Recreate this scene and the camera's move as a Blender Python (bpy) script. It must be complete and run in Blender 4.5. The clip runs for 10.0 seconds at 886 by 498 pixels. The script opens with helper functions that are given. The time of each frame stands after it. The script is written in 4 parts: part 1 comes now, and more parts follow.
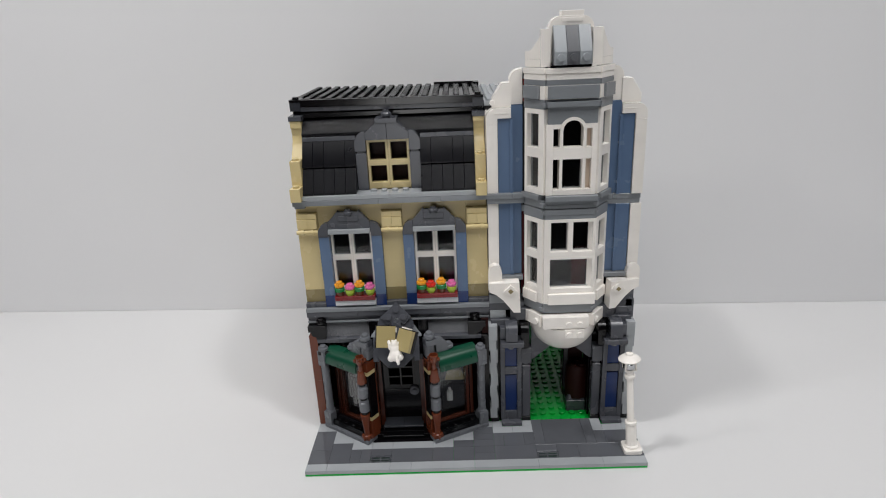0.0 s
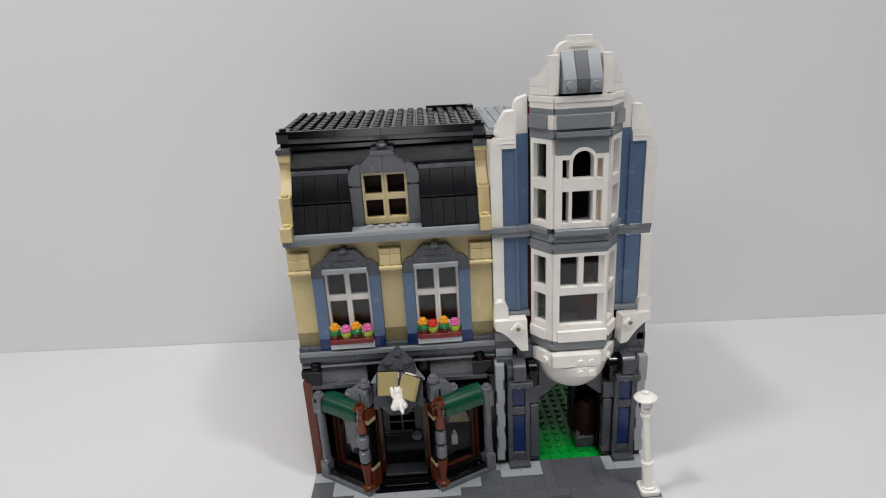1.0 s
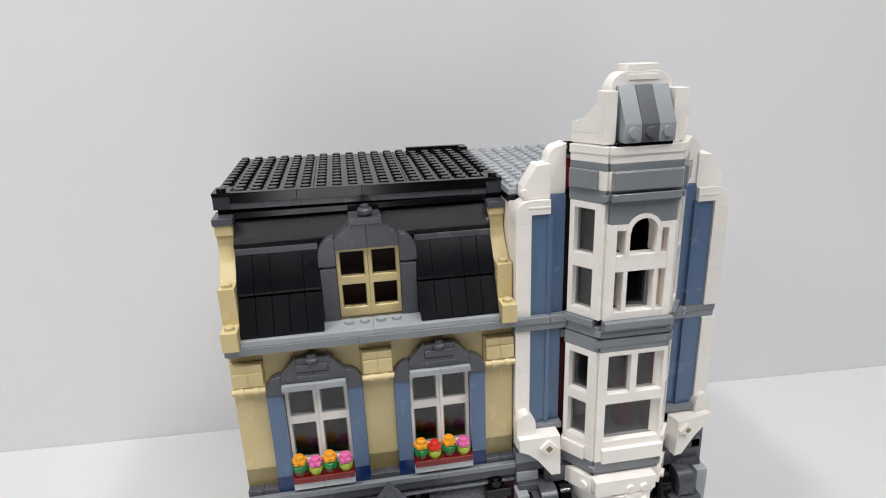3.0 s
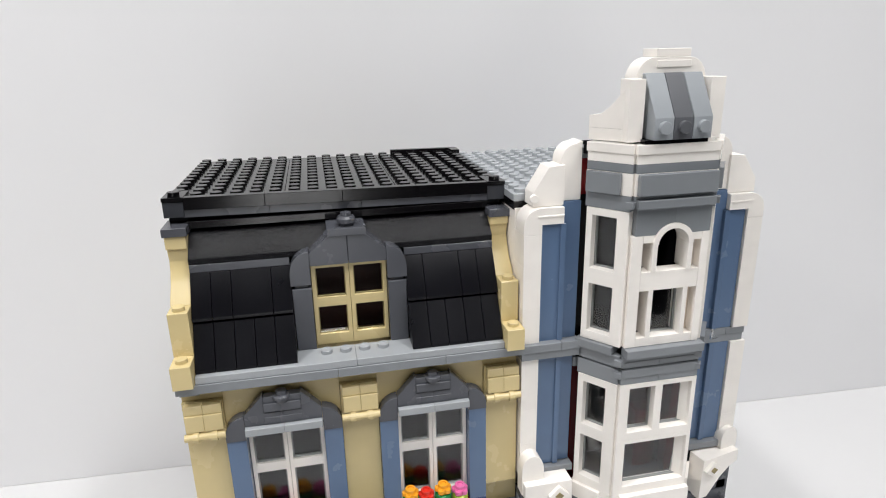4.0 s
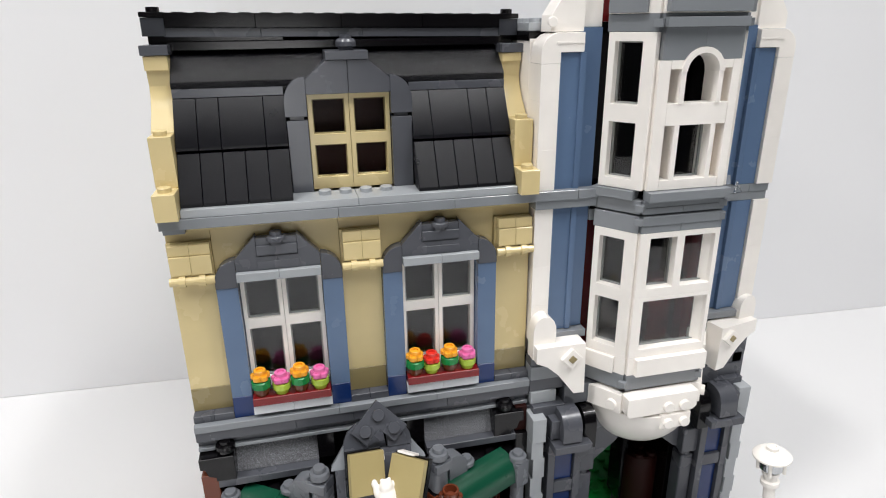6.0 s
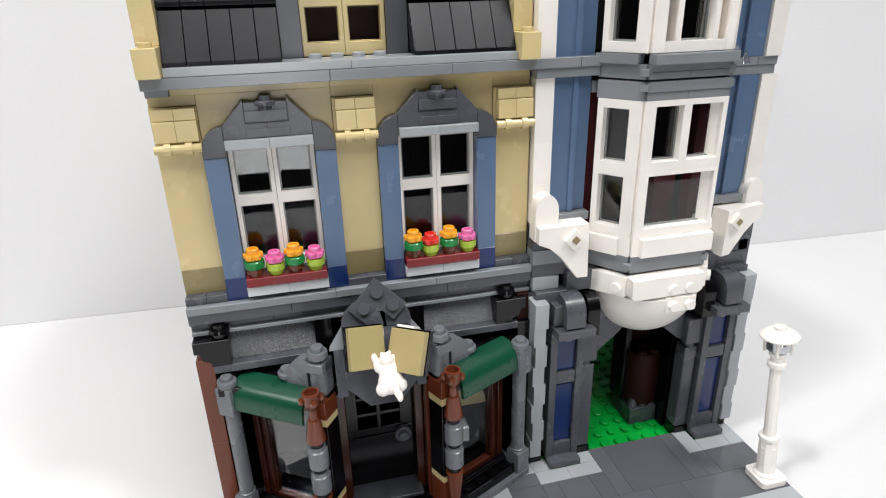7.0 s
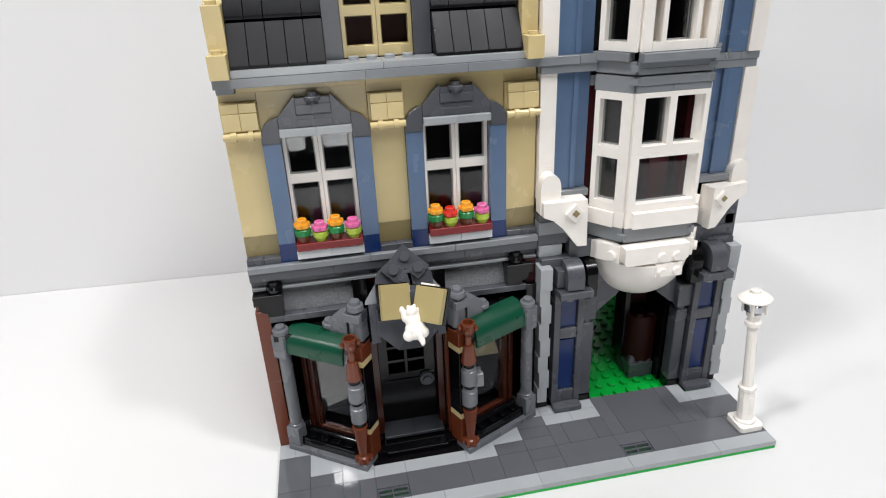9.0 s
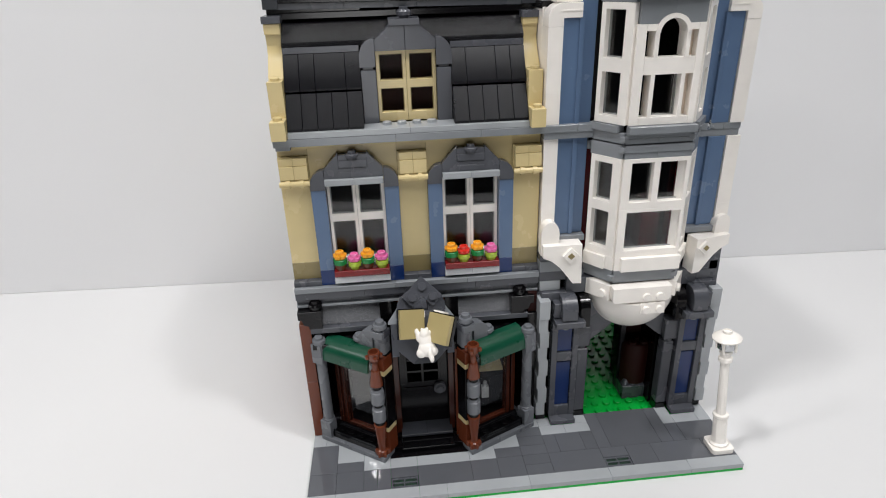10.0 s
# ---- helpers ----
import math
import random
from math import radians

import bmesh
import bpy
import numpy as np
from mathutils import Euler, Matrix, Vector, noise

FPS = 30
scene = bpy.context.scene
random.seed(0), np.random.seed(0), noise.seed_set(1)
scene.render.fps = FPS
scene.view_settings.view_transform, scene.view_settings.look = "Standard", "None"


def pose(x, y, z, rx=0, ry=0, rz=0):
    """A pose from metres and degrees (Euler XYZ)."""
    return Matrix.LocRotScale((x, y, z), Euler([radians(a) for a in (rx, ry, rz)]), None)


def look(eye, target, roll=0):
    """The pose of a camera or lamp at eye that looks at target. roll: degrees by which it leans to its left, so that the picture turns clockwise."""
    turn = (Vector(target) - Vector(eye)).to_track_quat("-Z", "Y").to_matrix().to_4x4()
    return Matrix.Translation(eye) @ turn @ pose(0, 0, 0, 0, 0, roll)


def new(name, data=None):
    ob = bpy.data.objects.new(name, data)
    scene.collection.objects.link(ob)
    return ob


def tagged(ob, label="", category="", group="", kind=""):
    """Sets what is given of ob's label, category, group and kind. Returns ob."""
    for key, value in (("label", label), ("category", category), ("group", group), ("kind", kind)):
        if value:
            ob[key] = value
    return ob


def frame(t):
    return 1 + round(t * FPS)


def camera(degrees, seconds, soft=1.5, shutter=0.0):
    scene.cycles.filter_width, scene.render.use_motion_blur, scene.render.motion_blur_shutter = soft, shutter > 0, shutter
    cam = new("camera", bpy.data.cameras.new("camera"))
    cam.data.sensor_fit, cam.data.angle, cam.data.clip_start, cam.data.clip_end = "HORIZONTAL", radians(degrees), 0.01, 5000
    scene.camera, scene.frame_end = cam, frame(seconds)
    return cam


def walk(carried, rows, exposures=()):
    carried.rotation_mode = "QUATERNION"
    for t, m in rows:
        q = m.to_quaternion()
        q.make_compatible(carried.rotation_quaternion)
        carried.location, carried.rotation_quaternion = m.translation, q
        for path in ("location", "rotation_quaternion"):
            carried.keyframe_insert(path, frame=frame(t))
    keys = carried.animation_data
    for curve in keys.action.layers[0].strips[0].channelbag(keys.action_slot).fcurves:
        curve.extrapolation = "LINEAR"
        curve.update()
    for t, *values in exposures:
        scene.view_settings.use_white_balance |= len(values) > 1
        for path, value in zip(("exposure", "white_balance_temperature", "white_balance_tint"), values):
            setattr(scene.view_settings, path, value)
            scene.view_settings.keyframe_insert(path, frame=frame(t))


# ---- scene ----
cam = camera(71.4, 10.0, soft=1.1)
PATH = [
    (0, (0.123, -0.375, 0.318), (0.067, 1.5, -0.376), -2.7),
    (0.5, (0.115, -0.361, 0.325), (0.086, 1.518, -0.361), -3.2),
    (1, (0.101, -0.34, 0.333), (0.142, 1.536, -0.358), -3.3),
    (1.5, (0.087, -0.315, 0.341), (0.194, 1.56, -0.347), -3.1),
    (2, (0.077, -0.282, 0.343), (0.261, 1.59, -0.338), -2.7),
    (2.5, (0.068, -0.247, 0.341), (0.308, 1.621, -0.332), -2.4),
    (4, (0.062, -0.17, 0.322), (0.443, 1.695, -0.292), -1.3),
    (4.5, (0.058, -0.165, 0.313), (0.457, 1.699, -0.293), -0.9),
    (5, (0.055, -0.165, 0.299), (0.449, 1.695, -0.321), -0.9),
    (6.5, (0.05, -0.167, 0.243), (0.492, 1.641, -0.489), -0.8),
    (7, (0.048, -0.17, 0.223), (0.482, 1.622, -0.552), -1.5),
    (7.5, (0.046, -0.171, 0.209), (0.48, 1.607, -0.599), -2.0),
    (8, (0.044, -0.173, 0.212), (0.47, 1.594, -0.62), -2.0),
    (8.5, (0.045, -0.19, 0.224), (0.439, 1.578, -0.622), -2.0),
    (9, (0.045, -0.213, 0.238), (0.367, 1.573, -0.603), -2.5),
    (9.5, (0.05, -0.238, 0.257), (0.291, 1.561, -0.581), -2.2),
    (10, (0.059, -0.259, 0.278), (0.217, 1.55, -0.56), -1.9),
]
walk(cam, [(t, look(eye, target, roll)) for t, eye, target, roll in PATH],
     [(0, 0.04), (1.0, 0.04), (2.5, 0.23), (4.0, 0.52), (4.5, 0.58), (5.0, 0.6), (6.5, 0.65), (7.5, 0.74), (8.0, 0.74), (9.0, 0.61), (10.0, 0.35)])

# ---- world, lamps, room light ----
world = bpy.data.worlds.new("room_world")
world.use_nodes = True
scene.world = world
world.node_tree.nodes["Background"].inputs[0].default_value = (0.9, 0.95, 1.0, 1)
world.node_tree.nodes["Background"].inputs[1].default_value = 0.02


def area_lamp(name, eye, target, wide, deep, watts, colour=(1, 1, 1)):
    data = bpy.data.lights.new(name, "AREA")
    data.shape, data.size, data.size_y, data.energy, data.color = "RECTANGLE", wide, deep, watts, colour
    ob = new(name, data)
    ob.matrix_world = look(eye, target)
    return ob


area_lamp("spot_lamp", (-0.75, -0.21, 0.825), (0.1, 0.08, 0.1), 0.045, 0.04, 1.5, (1, 0.985, 0.985))
area_lamp("softbox_lamp", (-0.52, -0.19, 1.6), (0.12, 0.08, 0.1), 0.16, 0.16, 6.7, (1, 0.985, 0.985))
area_lamp("softbox_lamp", (0.7, -0.38, 1.6), (0.12, 0.08, 0.1), 0.16, 0.16, 6.6, (1, 0.985, 0.99))
area_lamp("panel_lamp", (0.0, -1.2, 0.035), (0.04, 0.06, 0.12), 0.24, 0.41, 1.05, (1, 1, 1))
area_lamp("ceiling_panel_lamp", (0.2, -0.7, 1.87), (0.12, 0.0, 0.1), 1.5, 1.0, 16.9, (0.985, 0.985, 0.995))
area_lamp("ceiling_panel_lamp", (0.55, -1.2, 1.75), (0.12, 0.0, 0.1), 0.36, 0.36, 2.4, (0.985, 0.985, 0.995))

# ---- materials ----


def srgb(h):
    c = [int(h[i:i + 2], 16) / 255 for i in (0, 2, 4)]
    return tuple(v / 12.92 if v <= 0.04045 else ((v + 0.055) / 1.055) ** 2.4 for v in c) + (1,)


def node(tree, kind, **values):
    n = tree.nodes.new(kind)
    for key, value in values.items():
        n.inputs[key].default_value = value
    return n


def plastic(name, colour, rough=0.2, vary=0.05, grain=0.02, sparkle=0.0, glint=1.6):
    """Moulded toy plastic: gloss, faint mottling, hairline scratches, small change of tone from piece to piece."""
    m = bpy.data.materials.new(name)
    m.use_nodes = True
    t = m.node_tree
    bsdf = t.nodes["Principled BSDF"]
    bsdf.inputs["IOR"].default_value = 1.5
    coord = t.nodes.new("ShaderNodeTexCoord")
    info = t.nodes.new("ShaderNodeObjectInfo")
    mott = node(t, "ShaderNodeTexNoise", Scale=55.0, Detail=4.0)
    fine = node(t, "ShaderNodeTexNoise", Scale=900.0, Detail=3.0)
    t.links.new(coord.outputs["Object"], mott.inputs["Vector"])
    t.links.new(coord.outputs["Object"], fine.inputs["Vector"])
    hsv = t.nodes.new("ShaderNodeHueSaturation")
    hsv.inputs["Color"].default_value = colour
    a = t.nodes.new("ShaderNodeMapRange")
    a.inputs["To Min"].default_value, a.inputs["To Max"].default_value = 1 - vary, 1 + vary
    t.links.new(info.outputs["Random"], a.inputs["Value"])
    b = t.nodes.new("ShaderNodeMapRange")
    b.inputs["From Min"].default_value, b.inputs["From Max"].default_value = 0.3, 0.7
    b.inputs["To Min"].default_value, b.inputs["To Max"].default_value = 0.96, 1.04
    t.links.new(mott.outputs["Fac"], b.inputs["Value"])
    mul = t.nodes.new("ShaderNodeMath")
    mul.operation = "MULTIPLY"
    t.links.new(a.outputs[0], mul.inputs[0])
    t.links.new(b.outputs[0], mul.inputs[1])
    t.links.new(mul.outputs[0], hsv.inputs["Value"])
    r = t.nodes.new("ShaderNodeMapRange")
    r.inputs["To Min"].default_value, r.inputs["To Max"].default_value = rough * 0.7, rough * 1.4
    t.links.new(mott.outputs["Fac"], r.inputs["Value"])
    t.links.new(r.outputs[0], bsdf.inputs["Roughness"])
    bump = t.nodes.new("ShaderNodeBump")
    bump.inputs["Distance"].default_value = 0.0004
    bump.inputs["Strength"].default_value = grain
    if sparkle:
        speck = node(t, "ShaderNodeTexNoise", Scale=2400.0, Detail=1.0)
        fine.inputs["Scale"].default_value = 2600.0
        t.links.new(coord.outputs["Object"], speck.inputs["Vector"])
        t.links.new(speck.outputs["Fac"], bump.inputs["Height"])
        bump.inputs["Strength"].default_value = sparkle
        # Glints are painted too: lighter specks mixed into the base colour.
        ramp = t.nodes.new("ShaderNodeMapRange")
        ramp.inputs["From Min"].default_value, ramp.inputs["From Max"].default_value = 0.5, 0.72
        t.links.new(fine.outputs["Fac"], ramp.inputs["Value"])
        mix = t.nodes.new("ShaderNodeMix")
        mix.data_type = "RGBA"
        t.links.new(ramp.outputs[0], mix.inputs[0])
        t.links.new(hsv.outputs[0], mix.inputs[6])
        mix.inputs[7].default_value = tuple(min(1, v * glint + 0.004) for v in colour[:3]) + (1,)
        t.links.new(mix.outputs[2], bsdf.inputs["Base Color"])
    else:
        t.links.new(fine.outputs["Fac"], bump.inputs["Height"])
        t.links.new(hsv.outputs[0], bsdf.inputs["Base Color"])
    t.links.new(bump.outputs[0], bsdf.inputs["Normal"])
    return m


WHITE = plastic("white_plastic", srgb("f8f3ec"), 0.22, 0.015)
PALE = plastic("pale_gray_plastic", srgb("d3d6d8"), 0.2, 0.03)
MAROON = plastic("maroon_plastic", srgb("4a0f14"), 0.2, 0.05)
LGRAY = plastic("light_gray_plastic", srgb("a2a6a9"), 0.2, 0.04)
MGRAY = plastic("middle_gray_plastic", srgb("84888c"), 0.2, 0.04)
DGRAY = plastic("dark_gray_plastic", srgb("4e5056"), 0.25, 0.05)
BLACK = plastic("black_plastic", srgb("0c0b0d"), 0.14, 0.1)
SMOOTH = plastic("smooth_dark_gray_tile", srgb("595b60"), 0.022, 0.06, 0.004)
SMOOTH_PALE = plastic("smooth_light_gray_tile", srgb("a2a6a9"), 0.03, 0.04, 0.004)
JET = plastic("jet_black_plastic", srgb("08080a"), 0.04, 0.1, 0.01)
# Dark gray lightened to carry the stronger light on the shop bays.
DGRAY_LIT = plastic("lit_dark_gray_plastic", srgb("6a6d72"), 0.25, 0.05)
IRON = plastic("iron_black_plastic", srgb("33353a"), 0.2, 0.06)
TAN = plastic("tan_plastic", srgb("d5c28f"), 0.24, 0.03)
DTAN = plastic("dark_tan_plastic", srgb("8f8159"), 0.24, 0.04)
SIGN_TAN = plastic("sign_tan_plastic", srgb("a99a6c"), 0.2, 0.02)
BLUE = plastic("sand_blue_plastic", srgb("5b718f"), 0.24, 0.04)
DBLUE = plastic("dark_blue_plastic", srgb("162f63"), 0.18, 0.06)
# Brown deepened to carry the shade inside the passage.
DBROWN = plastic("dark_brown_plastic", srgb("280a07"), 0.5, 0.1)
# Near-black brown stands in for the unlit attic behind the dormer panes.
UMBER = plastic("blackish_brown_plastic", srgb("27110b"), 0.4, 0.1)
# Reddish brown again, darkened to carry the shade under awnings and porch.
SHADED_BROWN = plastic("shaded_brown_plastic", srgb("3e1d13"), 0.16, 0.08)
BROWN = plastic("reddish_brown_plastic", srgb("6b3520"), 0.16, 0.08)
DRED = plastic("dark_red_plastic", srgb("7c1416"), 0.18, 0.05)
DGREEN = plastic("dark_green_plastic", srgb("0c4531"), 0.27, 0.04)
GREEN = plastic("bright_green_plastic", srgb("08a63c"), 0.2, 0.03)
LEAF = plastic("leaf_green_plastic", srgb("12803e"), 0.2, 0.05)
LIME = plastic("lime_plastic", srgb("a9c244"), 0.2, 0.05)
ORANGE = plastic("orange_plastic", srgb("f0a62c"), 0.2, 0.03)
PINK = plastic("pink_plastic", srgb("e070a8"), 0.2, 0.03)
RED = plastic("red_plastic", srgb("d63428"), 0.2, 0.03)
SLATE = plastic("sanded_black_plastic", srgb("0a0a0f"), 0.3, 0.1, 0.1, 0.11)
ROOF = plastic("sanded_black_roof_plastic", srgb("0a0a0e"), 0.2, 0.1, 0.1, 0.75, 1.6)
GRIT = plastic("sanded_gray_plastic", srgb("5a5b5e"), 0.24, 0.05, 0.1, 1.0, 3.4)
# Pale tint stands in for light caught by clear plastic edges.
RIM = plastic("lit_clear_rim_plastic", srgb("b9bab8"), 0.15, 0.03)
HOOD = plastic("matt_light_gray_plastic", srgb("989da1"), 0.34, 0.04)
HOOD_DARK = plastic("matt_dark_gray_plastic", srgb("5a5c60"), 0.42, 0.04)
# White plastic tinted beige for the warm light inside the slots.
WARM_WHITE = plastic("warm_lit_white_plastic", srgb("cfbdab"), 0.3, 0.02)
CHROME = plastic("silver_plastic", srgb("c9cbcd"), 0.04, 0.02, 0.004)
CHROME.node_tree.nodes["Principled BSDF"].inputs["Metallic"].default_value = 0.9

SLATE.node_tree.nodes["Principled BSDF"].inputs["IOR"].default_value = 1.35
DBROWN.node_tree.nodes["Principled BSDF"].inputs["Specular IOR Level"].default_value = 0.2
UMBER.node_tree.nodes["Principled BSDF"].inputs["Specular IOR Level"].default_value = 0.1
ROOF.node_tree.nodes["Principled BSDF"].inputs["IOR"].default_value = 1.34
JET.node_tree.nodes["Principled BSDF"].inputs["IOR"].default_value = 1.42
BLACK.node_tree.nodes["Principled BSDF"].inputs["IOR"].default_value = 1.42


def matte(name, colour, rough, scale, amount, bumpiness):
    m = bpy.data.materials.new(name)
    m.use_nodes = True
    t = m.node_tree
    bsdf = t.nodes["Principled BSDF"]
    coord = t.nodes.new("ShaderNodeTexCoord")
    big = node(t, "ShaderNodeTexNoise", Scale=scale, Detail=5.0)
    small = node(t, "ShaderNodeTexNoise", Scale=scale * 60, Detail=3.0)
    t.links.new(coord.outputs["Object"], big.inputs["Vector"])
    t.links.new(coord.outputs["Object"], small.inputs["Vector"])
    ramp = t.nodes.new("ShaderNodeMapRange")
    ramp.inputs["From Min"].default_value, ramp.inputs["From Max"].default_value = 0.3, 0.7
    ramp.inputs["To Min"].default_value, ramp.inputs["To Max"].default_value = 1 - amount, 1 + amount
    t.links.new(big.outputs["Fac"], ramp.inputs["Value"])
    hsv = t.nodes.new("ShaderNodeHueSaturation")
    hsv.inputs["Color"].default_value = colour
    t.links.new(ramp.outputs[0], hsv.inputs["Value"])
    t.links.new(hsv.outputs[0], bsdf.inputs["Base Color"])
    bsdf.inputs["Roughness"].default_value = rough
    bump = t.nodes.new("ShaderNodeBump")
    bump.inputs["Strength"].default_value, bump.inputs["Distance"].default_value = bumpiness, 0.0005
    t.links.new(small.outputs["Fac"], bump.inputs["Height"])
    t.links.new(bump.outputs[0], bsdf.inputs["Normal"])
    return m


TABLE = matte("white_laminate", srgb("d9d9d9"), 0.35, 3.0, 0.015, 0.03)
BACKDROP = matte("white_painted_board", srgb("e7e7e8"), 0.6, 2.0, 0.02, 0.08)
# Wall gray is darkened in place of a dim room.
ROOM = matte("dim_room_gray", srgb("3c3c40"), 0.8, 1.5, 0.05, 0.1)
CEIL = matte("white_ceiling_paint", srgb("e8e8e6"), 0.8, 1.5, 0.03, 0.1)
# Rooms behind the panes are coloured near-black in place of their shade.
INNER = matte("unlit_interior_black", srgb("0d0c0e"), 0.8, 40.0, 0.2, 0.1)
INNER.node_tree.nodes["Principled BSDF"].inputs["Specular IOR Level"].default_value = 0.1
FLOOR = matte("dark_carpet", srgb("3a3a3e"), 0.9, 4.0, 0.15, 0.4)

GLASS = bpy.data.materials.new("clear_pane_plastic")
GLASS.use_nodes = True
g = GLASS.node_tree.nodes["Principled BSDF"].inputs
g["Base Color"].default_value, g["Roughness"].default_value = (0.93, 0.95, 0.96, 1), 0.02
g["Transmission Weight"].default_value, g["IOR"].default_value = 1.0, 1.42

SHOP_GLASS = GLASS.copy()
SHOP_GLASS.name = "clear_shop_pane_plastic"
SHOP_GLASS.node_tree.nodes["Principled BSDF"].inputs["IOR"].default_value = 1.6
RIM.node_tree.nodes["Principled BSDF"].inputs["Transmission Weight"].default_value = 0.4

# ---- mesh helpers: x and y in studs of 8 mm, z in millimetres ----
U, M = 0.008, 0.001
ORIGIN = {}


def p(x, y, z):
    return Vector((x * U, y * U, z * M))


def box(x0, x1, y0, y1, z0, z1, c=0.14, bm=None, gap=0.05):
    """A block with chamfered edges and a hair of clearance all round."""
    bm = bm or bmesh.new()
    lo = Vector((x0 * U, y0 * U, z0 * M)) + Vector((gap, gap, 0)) * M
    hi = Vector((x1 * U, y1 * U, z1 * M)) - Vector((gap, gap, 0)) * M
    c = min(c * M, *[0.45 * (hi[i] - lo[i]) for i in range(3)])
    v = {}
    for sx in (0, 1):
        for sy in (0, 1):
            for sz in (0, 1):
                s = (sx, sy, sz)
                corner = [hi[i] if s[i] else lo[i] for i in range(3)]
                inner = [hi[i] - c if s[i] else lo[i] + c for i in range(3)]
                for axis in range(3):
                    co = list(inner)
                    co[axis] = corner[axis]
                    v[s, axis] = bm.verts.new(co)
                bm.faces.new([v[s, 0], v[s, 1], v[s, 2]])
    for axis in range(3):
        a, b = [i for i in range(3) if i != axis]
        for side in (0, 1):
            ring = []
            for sa, sb in ((0, 0), (1, 0), (1, 1), (0, 1)):
                s = [0, 0, 0]
                s[axis], s[a], s[b] = side, sa, sb
                ring.append(v[tuple(s), axis])
            bm.faces.new(ring)
        for sa in (0, 1):
            for sb in (0, 1):
                s0, s1 = [0, 0, 0], [0, 0, 0]
                s0[a] = s1[a] = sa
                s0[b] = s1[b] = sb
                s1[axis] = 1
                s0, s1 = tuple(s0), tuple(s1)
                bm.faces.new([v[s0, a], v[s0, b], v[s1, b], v[s1, a]])
    bmesh.ops.recalc_face_normals(bm, faces=bm.faces)
    return bm


def prism(points, a0, a1, axis="y", c=0.14, bm=None):
    """An outline extruded along an axis: (x, z) along y, (y, z) along x, or (x, y) along z."""
    own = bmesh.new()
    rings = []
    for a in (a0, a1):
        if axis == "y":
            rings.append([own.verts.new(p(u, a, w)) for u, w in points])
        elif axis == "x":
            rings.append([own.verts.new(p(a, u, w)) for u, w in points])
        else:
            rings.append([own.verts.new(p(u, w, a)) for u, w in points])
    n = len(points)
    own.faces.new(rings[0])
    own.faces.new(rings[1])
    for i in range(n):
        own.faces.new([rings[0][i], rings[0][(i + 1) % n], rings[1][(i + 1) % n], rings[1][i]])
    bmesh.ops.recalc_face_normals(own, faces=own.faces)
    if c:
        edges = [e for e in own.edges if len(e.link_faces) == 2 and e.calc_face_angle(0) > 0.5]
        bmesh.ops.bevel(own, geom=edges, offset=c * M, segments=1, affect="EDGES")
    return merge(own, bm)


def merge(own, bm):
    if bm is None:
        return own
    me = bpy.data.meshes.new("scrap")
    own.to_mesh(me)
    own.free()
    bm.from_mesh(me)
    bpy.data.meshes.remove(me)
    return bm


def lathe(x, y, rings, n=20, bm=None, tilt=None):
    """A turned form from (radius mm, z mm) rings, capped at both ends."""
    own = bmesh.new()
    loops = []
    for r, z in rings:
        loops.append([own.verts.new(Vector((x * U + r * M * math.cos(2 * math.pi * i / n), y * U + r * M * math.sin(2 * math.pi * i / n), z * M))) for i in range(n)])
    for lo, hi in zip(loops, loops[1:]):
        for i in range(n):
            own.faces.new([lo[i], lo[(i + 1) % n], hi[(i + 1) % n], hi[i]])
    own.faces.new(loops[0][::-1])
    own.faces.new(loops[-1])
    bmesh.ops.recalc_face_normals(own, faces=own.faces)
    if tilt:
        bmesh.ops.transform(own, matrix=tilt, verts=own.verts)
    return merge(own, bm)


def stud(bm, x, y, z, r=2.4, h=1.75, n=16):
    return lathe(x, y, [(r, z), (r, z + h - 0.2), (r - 0.2, z + h)], n, bm)


def front_stud(bm, x, y, z, r=2.4, h=1.75, n=16):
    """A stud that points out of a front face."""
    turn = Matrix.Translation(p(x, y, z)) @ Matrix.Rotation(radians(90), 4, "X") @ Matrix.Translation(-p(x, y, z))
    return lathe(x, y, [(r, z), (r, z + h - 0.2), (r - 0.2, z + h)], n, bm, turn)


def rod_x(bm, x0, x1, y, z, r, n=12):
    turn = Matrix.Translation(p(x0, y, z)) @ Matrix.Rotation(radians(90), 4, "Y") @ Matrix.Translation(-p(x0, y, z))
    return lathe(x0, y, [(r, z), (r, z + (x1 - x0) * 8)], n, bm, turn)


def placed(bm, x, y, degrees):
    """Turns a form built round the origin and moves it to a place on the plan."""
    bmesh.ops.transform(bm, matrix=Matrix.Translation(p(x, y, 0)) @ Matrix.Rotation(radians(degrees), 4, "Z"), verts=bm.verts)
    return bm


def thing(name, x, y, z, label, category, group=""):
    ob = new(name)
    ob.location = p(x, y, z)
    ob.empty_display_size = 0.01
    ORIGIN[ob.name] = p(x, y, z)
    return tagged(ob, label, category, group)


def part(name, bm, material, parent, label="", kind=""):
    """Links a bmesh as one mesh object under a thing or a part."""
    me = bpy.data.meshes.new(name)
    base = ORIGIN[parent.name] if parent else Vector()
    bmesh.ops.translate(bm, vec=-base, verts=bm.verts)
    bm.to_mesh(me)
    bm.free()
    me.polygons.foreach_set("use_smooth", [True] * len(me.polygons))
    me.set_sharp_from_angle(angle=radians(23))
    me.materials.append(material)
    ob = new(name, me)
    ob.parent = parent
    ORIGIN[ob.name] = base
    return tagged(ob, label, kind=kind)


def solid(name, bm, material, label, category, kind=""):
    """A thing that is one mesh."""
    return tagged(part(name, bm, material, None), label, category, kind=kind)


